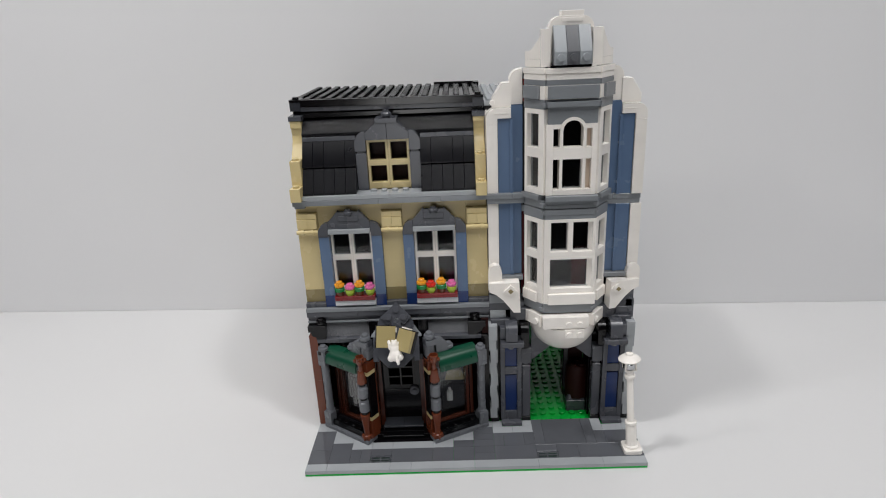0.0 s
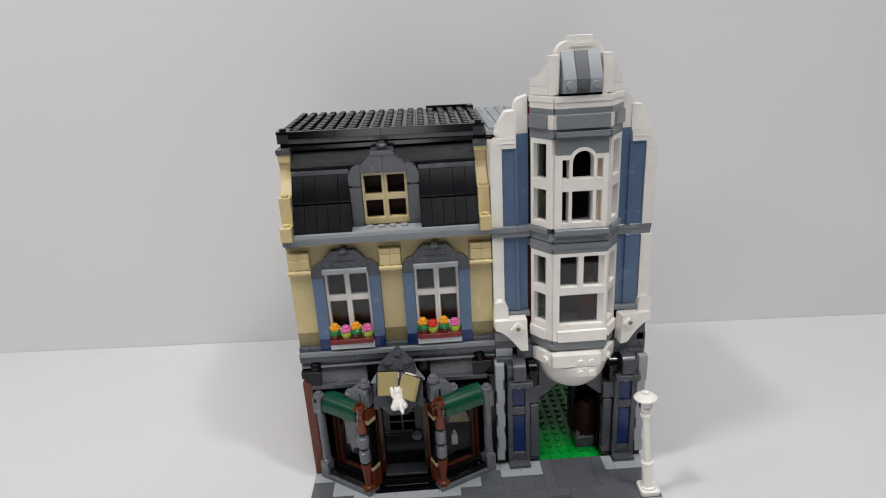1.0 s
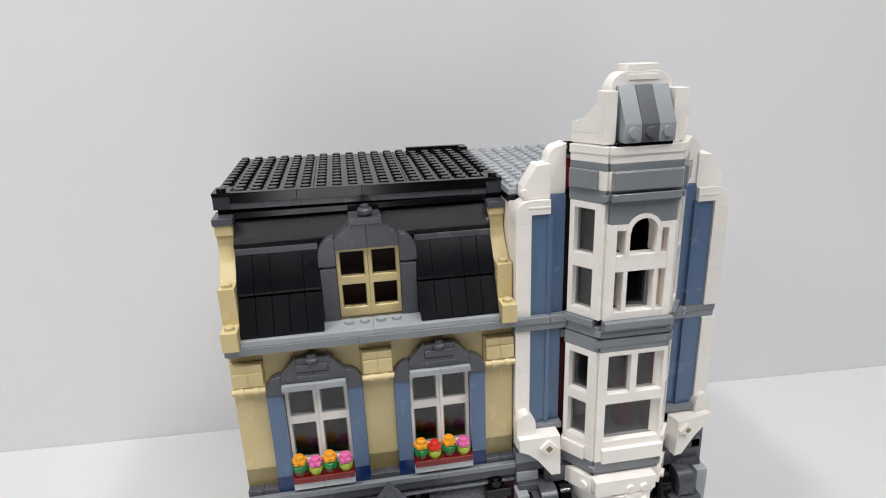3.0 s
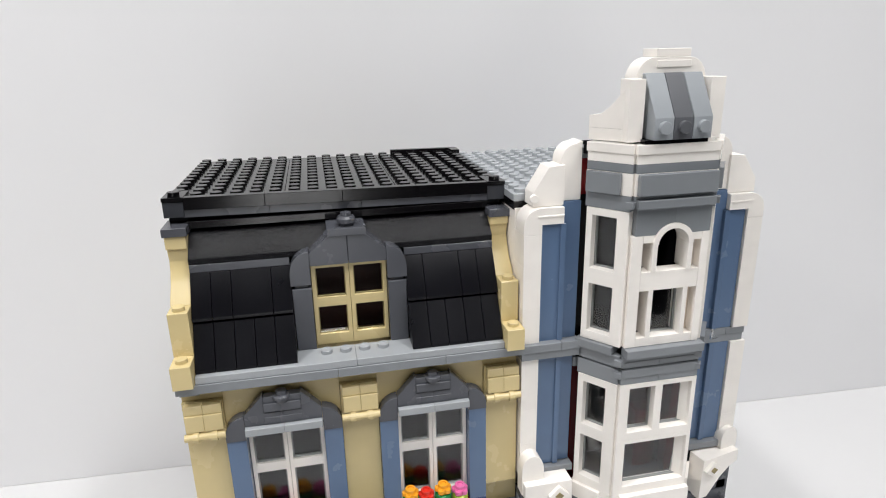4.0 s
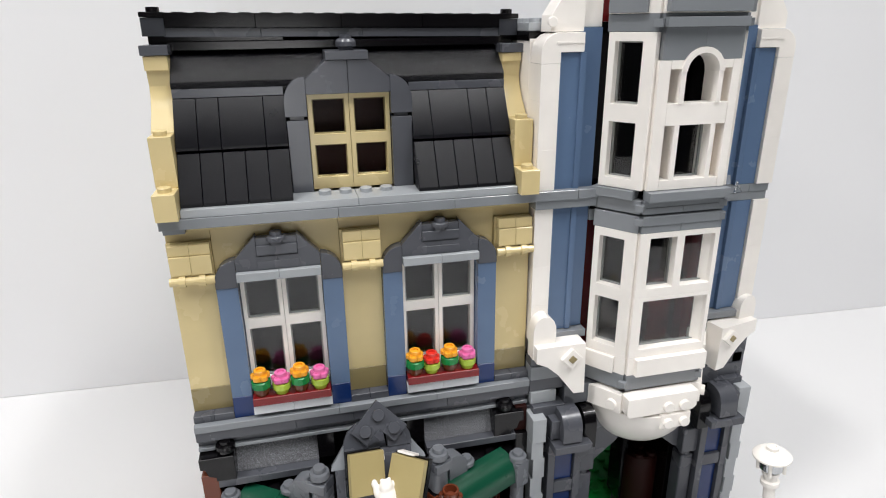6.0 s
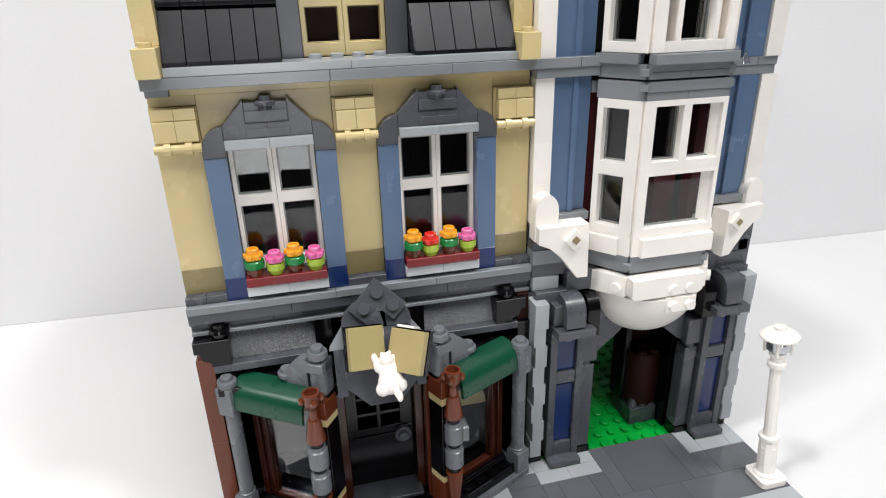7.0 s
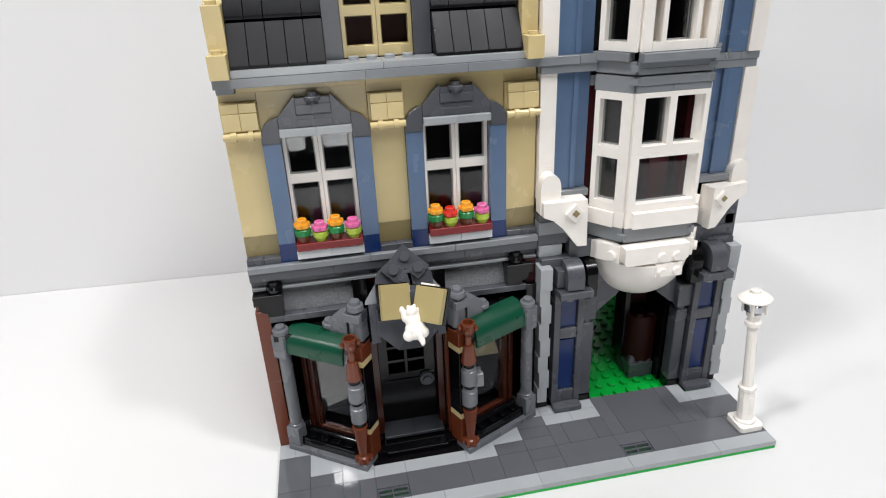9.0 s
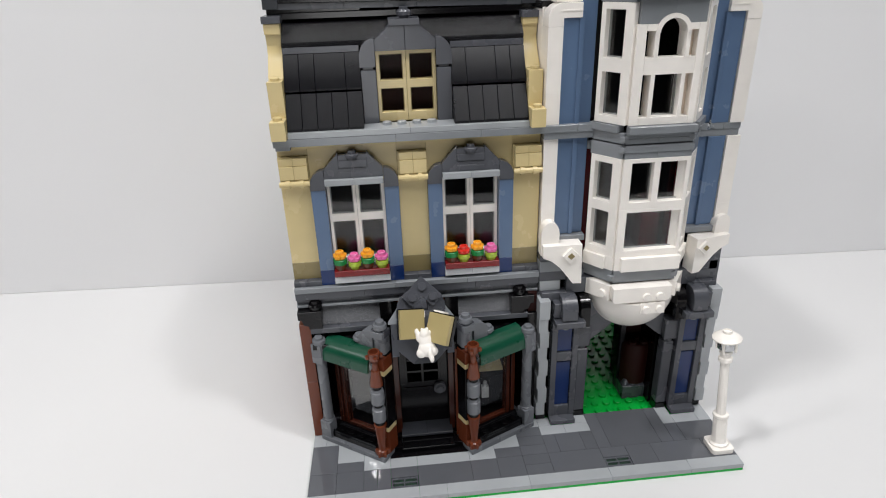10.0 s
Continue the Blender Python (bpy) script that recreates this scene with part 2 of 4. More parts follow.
def arc(cx, cz, rx, rz, a0, a1, n=8):
    """Points on an arc; rx in studs, rz in millimetres, angles in degrees."""
    return [(cx + rx * math.cos(radians(a0 + (a1 - a0) * i / n)), cz + rz * math.sin(radians(a0 + (a1 - a0) * i / n))) for i in range(n + 1)]


def mirror(points, about):
    return [(2 * about - u, w) for u, w in reversed(points)]


def bars(xs, zs, y0, y1, bar, bm=None, zbar=None):
    """A lattice of uprights at the cells' edges xs and rails at zs; bar in studs, zbar in millimetres."""
    bm = bm or bmesh.new()
    zbar = zbar or bar * 8
    for x in xs:
        box(x - bar / 2, x + bar / 2, y0, y1, zs[0] - zbar / 2, zs[-1] + zbar / 2, 0.12, bm, 0)
    for z in zs:
        for xa, xb in zip(xs, xs[1:]):
            box(xa + bar / 2, xb - bar / 2, y0 + 0.004, y1 - 0.004, z - zbar / 2, z + zbar / 2, 0.1, bm, 0)
    return bm


def sash(xcells, zcells, x0, x1, z0, z1, y0, y1, bm=None):
    """One moulded panel with openings: xcells and zcells are the clear (from, to) spans across and up."""
    bm = bm or bmesh.new()
    xs = sorted({x0, x1, *[v for c in xcells for v in c]})
    zs = sorted({z0, z1, *[v for c in zcells for v in c]})

    def solid_cell(i, k):
        if not (0 <= i < len(xs) - 1 and 0 <= k < len(zs) - 1):
            return False
        return not (any(a <= xs[i] < b for a, b in xcells) and any(a <= zs[k] < b for a, b in zcells))

    v = {(i, k, s): bm.verts.new(p(x, (y0, y1)[s], z)) for i, x in enumerate(xs) for k, z in enumerate(zs) for s in (0, 1)}
    for i in range(len(xs) - 1):
        for k in range(len(zs) - 1):
            if solid_cell(i, k):
                for s in (0, 1):
                    bm.faces.new([v[i, k, s], v[i + 1, k, s], v[i + 1, k + 1, s], v[i, k + 1, s]])
                for di, dk, a, c in ((-1, 0, (i, k), (i, k + 1)), (1, 0, (i + 1, k), (i + 1, k + 1)), (0, -1, (i, k), (i + 1, k)), (0, 1, (i, k + 1), (i + 1, k + 1))):
                    if not solid_cell(i + di, k + dk):
                        bm.faces.new([v[*a, 0], v[*c, 0], v[*c, 1], v[*a, 1]])
    bmesh.ops.recalc_face_normals(bm, faces=bm.faces)
    edges = [e for e in bm.edges if len(e.link_faces) == 2 and e.calc_face_angle(0) > 0.5]
    bmesh.ops.bevel(bm, geom=edges, offset=0.14 * M, segments=1, affect="EDGES")
    return bm


def glazing(xcells, zcells, y, parent, turn=None, material=None, lip=0.12, lean=0):
    """A pane with its thin clear rim in every opening of a sash."""
    for xa, xb in xcells:
        for za, zb in zcells:
            bm = sash([(xa + lip, xb - lip)], [(za + lip * 8, zb - lip * 8)], xa, xb, za, zb, y - 0.1, y + 0.12)
            if turn:
                placed(bm, *turn)
            part("pane_rim", bm, material or RIM, parent)
            pane(xa + lip, xb - lip, y, za + lip * 8, zb - lip * 8, parent, turn, lean)


def pane(x0, x1, y, z0, z1, parent, turn=None, lean=0):
    bm = box(x0, x1, y, y + 0.07, z0, z1, 0.03, None, 0)
    mid = p(0, y, (z0 + z1) / 2)
    bmesh.ops.transform(bm, matrix=Matrix.Translation(mid) @ Matrix.Rotation(radians(lean), 4, "X") @ Matrix.Translation(-mid), verts=bm.verts)
    if turn:
        placed(bm, *turn)
    ob = part("pane", bm, GLASS, parent)
    ob.visible_shadow = False
    return ob


# ---- room: table, backdrop, walls ----
wall_turn = -2.8
table = tagged(new("table"), "wide smooth white table under the toy building", "table", kind="structure")
table.location = p(5, 7, -750)
ORIGIN[table.name] = p(5, 7, -750)
part("tabletop", box(-105, 115, -46, 60, -32, 0, 1.5, None, 0), TABLE, table)
for lx in (-101, 106):
    for ly in (-42, 51):
        part("leg", box(lx, lx + 5, ly, ly + 5, -750, -32.1, 2, None, 0), TABLE, table)
bm = box(-130, 130, 0, 3, 0, 1100, 0.5, None, 0)
placed(bm, 0.0, 36.5, wall_turn)
solid("wall_backdrop", bm, BACKDROP, "plain white board wall behind the table", "wall", "structure")
# Unseen room shell added round the table; dark walls keep pane reflections dark.
solid("floor", box(-260, 260, -330, 140, -780, -750, 0, None, 0), FLOOR, "dark carpeted floor of the room", "floor", "structure")
solid("ceiling", box(-260, 260, -330, 140, 1900, 1930, 0, None, 0), CEIL, "white ceiling of the room", "ceiling", "structure")
for nm, a in (("wall_north", (-260, 260, 140, 145)), ("wall_south", (-260, 260, -335, -330)), ("wall_west", (-265, -260, -330, 140)), ("wall_east", (260, 265, -330, 140))):
    solid(nm, box(*a, -750, 1900, 0, None, 0), ROOM, "unseen room wall, gray darkened for the reflections in the panes", "wall", "structure")

# ---- baseplate with its pavement ----
PAVE = 4.8
plate = thing("baseplate", 16, 16, 0, "bright green toy baseplate with gray tiled pavement on the table", "baseplate")
part("plate", box(0, 32, 0, 32, 0, 1.6, 0.15), GREEN, plate)
bm = bmesh.new()
for ix in range(19, 32):
    for iy in range(7, 32):
        if (ix < 22 or ix > 27) and iy < 14:
            continue
        stud(bm, ix + 0.5, iy + 0.5, 1.6)
part("studs", bm, GREEN, plate, "rows of bright green studs", "stuff")
LIGHT_TILES = [(0, 2, 0, 1), (2, 8, 0, 1), (8, 10, 0, 1), (10, 16, 0, 1), (16, 22, 0, 1), (22, 28, 0, 1), (28, 32, 0, 1),
               (0, 1, 6, 7.4), (1, 2, 6, 7.4), (2, 4, 4, 7), (4, 6, 3, 5), (6, 8, 3, 4), (8, 12, 3, 4), (12, 14, 3, 5), (14, 16, 4, 7), (16, 18, 6, 7),
               (18, 20, 5, 6), (20, 22, 5, 6), (18, 19, 6, 7), (21, 22, 6, 7), (28, 29, 5, 7), (29, 31, 5, 6), (31, 32, 5, 7)]
DARK_TILES = [(0, 2, 3, 6), (0, 2, 1, 3), (2, 4, 3, 4), (2, 4, 1, 3), (4, 5, 1, 3), (5, 6, 1, 3), (6, 8, 2, 3), (8, 12, 1, 3), (12, 14, 1, 3), (14, 16, 3, 4), (14, 16, 1, 3),
              (16, 18, 1, 2), (16, 18, 2, 3), (16, 18, 3, 4), (16, 18, 4, 5), (16, 18, 5, 6), (18, 19, 3, 5), (19, 21, 3, 5), (21, 22, 3, 5), (18, 22, 1, 3),
              (22, 23, 3, 7), (23, 27, 3, 7), (27, 28, 3, 7), (28, 29, 3, 5), (29, 32, 3, 5), (22, 24, 2, 3), (24, 26, 1, 3), (26, 30, 1, 3), (30, 32, 1, 3)]
for tiles, mat in ((LIGHT_TILES, SMOOTH_PALE), (DARK_TILES, SMOOTH)):
    for x0, x1, y0, y1 in tiles:
        bm = box(x0, x1, y0, y1, 1.7, PAVE + random.uniform(-0.03, 0.03), 0.12)
        mid = p((x0 + x1) / 2, (y0 + y1) / 2, PAVE)
        lean = Matrix.Translation(mid) @ Euler((random.uniform(-0.003, 0.003), random.uniform(-0.003, 0.003), 0)).to_matrix().to_4x4() @ Matrix.Translation(-mid)
        bmesh.ops.transform(bm, matrix=lean, verts=bm.verts)
        part("tile", bm, mat, plate)
for gx in (6, 22):
    grate = part("drain_grate", box(gx, gx + 2, 1, 2, 1.65, 2.6, 0.1), GREEN, plate, "slotted drain grate with green below")
    for ya, yb in ((1.02, 1.2), (1.42, 1.58), (1.8, 1.98)):
        part("slat", box(gx + 0.02, gx + 1.98, ya, yb, 2.6, PAVE - 0.15, 0.1), DGRAY, grate)
    for xa in (0.02, 0.9, 1.86):
        part("slat", box(gx + xa, gx + xa + 0.12, 1.04, 1.96, 2.6, PAVE - 0.3, 0.1), DGRAY, grate)

# ---- shop front ----
shop = thing("shop_front", 9, 6, PAVE, "ground floor shop with two angled bay windows and dark door", "shop")
# carcass
part("side_wall", box(0.02, 0.85, 7.3, 23.6, PAVE, 47, 0.15), BROWN, shop, "reddish brown wall blocks")
part("side_wall", box(0.02, 0.85, 7.3, 23.6, 47.1, 88, 0.15), BROWN, shop)
part("side_wall", box(17.1, 17.88, 7.3, 23.6, PAVE, 84, 0.15), BLACK, shop)
part("side_wall", box(17.2, 17.88, 7.6, 23.6, 84.1, 97, 0.15), DBROWN, shop)
part("back_wall", box(0.9, 17.1, 22.8, 23.6, PAVE, 98, 0.15), BROWN, shop)


def shop_wing(ox, oy, degrees, flip):
    """One angled bay window, six studs long; local x runs from the outer to the inner end, y inward."""
    turn = (ox, oy, degrees)

    def span(a, b):
        return (6 - b, 6 - a) if flip else (a, b)

    def lbox(a, b, y0, y1, z0, z1, c=0.14):
        return placed(box(*span(a, b), y0, y1, z0, z1, c), *turn)

    def lturn(x, y, rings, n=20):
        return placed(lathe(6 - x if flip else x, y, rings, n), *turn)

    wing = part("bay_window", lbox(0, 6, 0, 2.6, PAVE, 8.0), DGRAY_LIT, shop, "dark gray angled bay window base")
    part("tray", lbox(0.95, 5.1, 0.3, 1.3, 8, 11.8), JET, wing, "glossy black planter tray")
    part("tray_lip", lbox(0.98, 5.07, 0.32, 0.46, 11.8, 13.4), JET, wing)
    part("tray_roll", placed(rod_x(None, *span(1.0, 5.05), 1.22, 13.4, 1.9, 16), *turn), JET, wing, "glossy black rounded bar")
    for k in range(4):
        part("tray_stud", lturn(1.5 + k * 0.95, 0.8, [(2.4, 11.8), (2.4, 13.3), (2.2, 13.5)], 16), JET, wing)
    part("foot_block", lbox(0, 0.95, 0.05, 1.0, 8, 19.4), DGRAY_LIT, wing)
    part("pillar", lturn(0.46, 0.6, [(3.7, 19.4), (3.7, 20.4), (3.2, 20.7), (3.2, 62.4), (3.7, 62.8)]), DGRAY_LIT, wing)
    part("capital", lbox(0.0, 0.92, 0.14, 1.06, 62.8, 75.7), DGRAY_LIT, wing)
    part("finial", lturn(0.46, 0.6, [(3.2, 75.7), (4.0, 76), (4.0, 78.1), (3.7, 78.5), (2.45, 78.6), (2.4, 80.1), (2.2, 80.3)]), DGRAY_LIT, wing)
    # brown window frame with its glass
    bm = bmesh.new()
    for a, b, y0 in ((1.0, 1.35, 1.35), (1.4, 1.7, 1.5), (4.75, 5.05, 1.5)):
        box(*span(a, b), y0, 2.1, 10.2, 71.7, 0.15, bm)
    box(*span(1.7, 4.75), 1.55, 2.05, 10.2, 15, 0.15, bm)
    box(*span(1.7, 4.75), 1.55, 2.05, 64.8, 71.7, 0.15, bm)
    # Frame colour includes the awning's shade.
    part("window_frame", placed(bm, *turn), SHADED_BROWN, wing, "reddish brown window frame")
    bm = placed(box(*span(1.7, 4.75), 1.77, 1.85, 15, 64.8, 0.03, None, 0), *turn)
    part("pane", bm, SHOP_GLASS, wing).visible_shadow = False
    # awning
    prof = [(0.85, 84.8), (0.4, 84.6), (0.02, 83.6), (-0.28, 81.8), (-0.46, 79.4), (-0.54, 76.6), (-0.56, 72.4), (-0.36, 72.4), (-0.33, 76.6), (-0.24, 79), (-0.08, 80.9), (0.2, 82.3), (0.85, 82.6)]
    prof = [(u + 0.85, w - 6.3) for u, w in prof]
    part("awning", placed(prism(prof, *span(0.78, 4.95), axis="x", c=0), *turn), DGREEN, wing, "glossy dark green curved awning")
    # inner corner pillar
    for z0, z1, mat in ((8, 24, BROWN), (24.1, 27.2, TAN), (27.3, 64.6, BLACK), (64.7, 67.8, TAN), (67.9, 76, BROWN)):
        part("pillar_block", lbox(5.2, 6.05, 0.75, 1.85, z0, z1), mat, wing)
    # turned column in front of it
    cx, cy = 5.54, 0.45

    def ring(*rows):
        return [(r, 8 + (z - 8) * 0.965) for r, z in rows]

    bm = lturn(cx, cy, ring((3.0, 8), (3.3, 8.4), (3.3, 11.6), (2.4, 12.4), (2.2, 14), (2.5, 17), (3.9, 32), (3.5, 32.6)))
    for a in range(6):
        q = math.radians(30 + 60 * a)
        bm = merge(lturn(cx + 0.42 * math.cos(q), cy + 0.42 * math.sin(q), [(0.9, 8.2), (1.25, 9), (1.25, 11), (0.8, 12)], 8), bm)
    part("column_foot", bm, BROWN, wing, "reddish brown turned vase")
    part("column_ring", lturn(cx, cy, ring((3.0, 32.6), (3.0, 35.2))), BLACK, wing)
    for zb in (35.2, 48.2):
        part("column_drum", lturn(cx, cy, ring((3.6, zb), (4.0, zb + 0.4), (4.0, zb + 8.8), (3.4, zb + 9.2), (3.4, zb + 10.8))), DGRAY_LIT, wing)
        part("column_ring", lturn(cx, cy, ring((2.7, zb + 10.8), (2.7, zb + 13))), BLACK, wing)
    part("column_neck", lturn(cx, cy, ring((3.5, 61.2), (4.0, 62), (3.9, 63.4), (2.5, 71.6), (2.3, 72.2))), BROWN, wing, "reddish brown turned cone")
    bm = lturn(cx, cy, ring((1.7, 72.2), (1.7, 77), (2.7, 79), (3.3, 80.4), (3.5, 84.8), (3.3, 85.2), (2.6, 85.2), (2.3, 82)))
    for a in range(4):
        q = math.radians(45 + 90 * a)
        bm = merge(lturn(cx + 0.47 * math.cos(q), cy + 0.47 * math.sin(q), ring((0.9, 80.4), (1.3, 81), (1.3, 82.6), (0.9, 83.2)), 8), bm)
    part("column_crown", bm, BROWN, wing, "reddish brown flower-shaped crown")
    # deck and its ornaments
    part("deck", lbox(0.9, 6.0, 1.25, 4.0, 73.2, 76.3), BLACK, wing)
    for k in range(4):
        part("deck_stud", lturn(1.4 + k * 0.9, 1.85, [(2.4, 76.3), (2.4, 77.9), (2.2, 78.1)], 16), BLACK, wing)
    part("turret", lturn(5.42, 1.55, [(3.4, 76.3), (3.7, 76.7), (3.7, 86.7)]), DGRAY_LIT, wing)
    part("turret_block", lbox(4.96, 5.88, 1.5, 2.05, 76.7, 86.7), DGRAY_LIT, wing)
    part("turret_plate", lbox(4.84, 5.9, 1.1, 2.05, 86.8, 91.1), DGRAY_LIT, wing)
    part("turret_knob", lturn(5.42, 1.58, [(2.7, 91.1), (2.7, 92.3), (4.0, 92.7), (4.1, 94.1), (3.8, 95.3), (2.5, 95.5), (2.4, 97.3), (2.2, 97.5)]), DGRAY_LIT, wing)
    pts = [(3.5, 76.7), (4.8, 76.7), (4.8, 89.6)] + arc(4.6, 81.6, 1.1, 8.0, 90, 175, 7)
    if flip:
        pts = mirror(pts, 3)
    part("scroll", placed(prism(pts, 1.4, 2.2), *turn), DGRAY_LIT, wing)
    part("scroll_lug", lbox(4.84, 5.94, 1.3, 2.05, 87.5, 91.9), DGRAY, wing)
    part("roundel", lturn(3.35, 1.75, [(2.4, 76.3), (2.4, 79), (3.7, 80), (3.7, 81.6), (3.3, 82), (2.4, 82.1), (2.3, 83.6)]), DGRAY_LIT, wing)


shop_wing(0.62, 6.92, -34.3, False)
shop_wing(12.25, 3.5, 25.8, True)
# floor plates under the roof deck, behind the bays
part("deck", box(0.9, 17.1, 6.7, 8.6, 73, 76, 0.1), BLACK, shop)
part("deck", box(6.2, 11.4, 5.4, 6.7, 73, 77.6, 0.1), BLACK, shop)

# door recess
part("porch_floor", box(4.2, 13.8, 4.0, 7.6, 1.7, 4.6, 0.1), BLACK, shop)
part("step", prism([(7.6, PAVE), (4.48, PAVE)] + arc(4.54, 7.5, 0.06, 0.5, 180, 90, 5) + [(7.6, 8.0)], 7.0, 11.0, "x", 0), JET, shop, "glossy black entrance step")
part("step_cheek", box(6.3, 6.98, 4.7, 7.6, PAVE, 8.0, 0.12), BLACK, shop)
part("step_cheek", box(11.02, 11.7, 4.7, 7.6, PAVE, 8.0, 0.12), BLACK, shop)
# Threshold tiles take darker IRON so their colour holds the porch shade.
part("threshold", prism([(7.4, 9.6), (5.52, 9.6)] + arc(5.58, 10.7, 0.06, 0.5, 180, 90, 5) + [(7.4, 11.2)], 7.005, 8.995, "x", 0), IRON, shop, "dark gray smooth threshold tile")
part("threshold", prism([(7.4, 9.6), (5.52, 9.6)] + arc(5.58, 10.7, 0.06, 0.5, 180, 90, 5) + [(7.4, 11.2)], 9.005, 11.0, "x", 0), IRON, shop, "dark gray smooth threshold tile")
part("riser", box(7.0, 11.0, 5.54, 7.4, 8.1, 9.55, 0.1), JET, shop)
for a, b in ((6.66, 7.1), (10.84, 11.28)):
    part("door_jamb", box(a, b, 6.3, 7.4, 8.1, 73, 0.2), SHADED_BROWN, shop)
part("door_jamb", box(6.3, 6.64, 5.5, 7.4, 8.1, 73, 0.2), BROWN, shop)
part("door_jamb", box(11.3, 11.62, 5.5, 7.4, 8.1, 73, 0.2), BROWN, shop)
door = part("door", box(7.12, 10.82, 7.0, 7.3, 11.3, 41, 0.15), BLACK, shop, "glossy black door with a lattice light")
part("door_stile", box(7.12, 7.62, 7.0, 7.3, 41, 73, 0.12), BLACK, door)
part("door_stile", box(10.2, 10.82, 7.0, 7.3, 41, 73, 0.12), BLACK, door)
part("door_rail", box(7.4, 10.4, 6.92, 7.01, 36.6, 38.4, 0.1), BLACK, door)
part("lattice", bars([7.62, 8.9, 10.2], [41.6, 50, 58.5, 67], 7.0, 7.25, 0.2), BLACK, door)
bm = front_stud(None, 10.2, 7.0, 37.4, 3.9, 2.2)
front_stud(bm, 10.2, 6.73, 37.4, 2.4, 1.8)
part("door_knob", bm, DGRAY, door, "large round dark gray knob")
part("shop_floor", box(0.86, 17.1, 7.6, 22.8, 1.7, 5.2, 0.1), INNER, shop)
# Added black filler closes the view past the bay's outer pillar.
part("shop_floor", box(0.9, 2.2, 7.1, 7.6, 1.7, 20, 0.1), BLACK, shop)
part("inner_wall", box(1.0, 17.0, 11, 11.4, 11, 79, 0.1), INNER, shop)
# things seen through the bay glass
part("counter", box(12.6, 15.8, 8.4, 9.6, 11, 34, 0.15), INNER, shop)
part("lamp_shade", prism([(13.3, 43.5), (15.3, 43.5), (15.0, 52.5), (13.6, 52.5)], 7.4, 7.85), DTAN, shop, "tan shade behind the glass")
bm = box(13.45, 14.05, 6.7, 7.2, 27, 35.5, 0.5)
lathe(13.75, 6.95, [(1.5, 35.4), (1.2, 36.4), (1.2, 38.6)], 14, bm)
part("bottle", bm, RIM, shop, "clear square bottle behind the glass")

# cornice over the bays
for a, b in ((1.75, 6.0), (11.9, 16.3)):
    part("sign_panel", prism([(7.85, 84.6), (8.45, 96.8), (8.9, 96.8), (8.9, 84.6)], a, b, "x"), GRIT, shop, "sanded gray sloping panel")
    part("ledge", box(a - 0.95 if a < 5 else a, b if a < 5 else b + 0.85, 7.3, 8.7, 81.2, 84.5, 0.15), DGRAY, shop)
part("panel_end", box(6.0, 6.9, 7.9, 8.7, 84.6, 96.9, 0.15), BLACK, shop)
part("panel_end", box(10.9, 11.9, 7.9, 8.7, 84.6, 96.9, 0.15), BLACK, shop)
for cx, flip in ((0.85, False), (16.75, True)):
    pts = [(0.02, 96.2), (0.02, 91), (0.25, 91), (0.4, 87.5), (0.75, 86.5), (0.75, 84.6), (1.75, 84.6), (1.75, 96.2)]
    pts = [(cx - 0.85 + u, w) for u, w in pts]
    if flip:
        pts = mirror(pts, cx)
    part("corner_block", prism(pts, 7.3, 8.4), BLACK, shop)
    part("corner_knob", lathe(cx + (0.5 if not flip else -0.2), 7.75, [(2.6, 96.2), (2.6, 97), (3.8, 97.4), (4.1, 98.8), (3.8, 100.2), (2.4, 100.4), (2.3, 102)], 16), BLACK, shop)
for x0, x1, y0, z0, z1, mat in ((0, 18, 7.85, 97, 98.6, MGRAY), (0, 4, 8.05, 98.7, 102.4, DGRAY), (4, 5.5, 8.05, 98.7, 102.4, DGRAY), (5.5, 11, 8.05, 98.7, 102.4, DGRAY), (11, 18, 8.05, 98.7, 102.4, DGRAY),
                                (0, 5, 7.7, 102.5, 107, DGRAY), (5, 8.0, 7.7, 102.5, 107, DGRAY), (8.0, 13.2, 7.7, 102.5, 107, DGRAY), (13.2, 18, 7.7, 102.5, 107, DGRAY),
                                (0, 7.3, 7.62, 107.1, 110.3, MGRAY), (7.3, 12.6, 7.62, 107.1, 110.3, MGRAY), (12.6, 18, 7.62, 107.1, 110.3, MGRAY)):
    part("cornice_plate", box(x0, x1, y0, 23.6, z0, z1, 0.16), mat, shop)

# hanging sign over the door, leaning back
sign = thing("hanging_sign", 8.95, 3.6, 97, "dark gray octagonal sign with an open tan book over the door", "sign")
LEAN = Matrix.Translation(p(0, 3.42, 75.3)) @ Matrix.Rotation(radians(-26), 4, "X") @ Matrix.Translation(-p(0, 3.42, 75.3))


def sign_part(name, bm, mat, label=""):
    bmesh.ops.transform(bm, matrix=LEAN, verts=bm.verts)
    return part(name, bm, mat, sign, label)


oc = [(8.95 + 1.92 * math.cos(radians(22.5 + 45 * i)), 89.4 + 14.8 * math.sin(radians(22.5 + 45 * i))) for i in range(8)]
sign_part("board", prism(oc, 3.42, 3.82), DGRAY)
sign_part("board", box(7.25, 10.65, 3.5, 3.9, 95.6, 105, 0.15), DGRAY)
part("bracket", box(8.3, 9.5, 5.0, 7.9, 86, 97, 0.2), DGRAY, sign)
for s in (-1, 1):
    pts = [(8.98 + s * u, w) for u, w in ((0.5, 105.2), (1.72, 105.2), (1.68, 109.6), (1.45, 113), (1.06, 115.8), (0.5, 117))]
    sign_part("gable_curve", prism(pts if s > 0 else pts[::-1], 3.5, 3.95), DGRAY)
    pts = [(8.98 + s * u, w) for u, w in ((1.3, 98.4), (2.42, 98.4), (2.36, 100.2), (1.55, 109))]
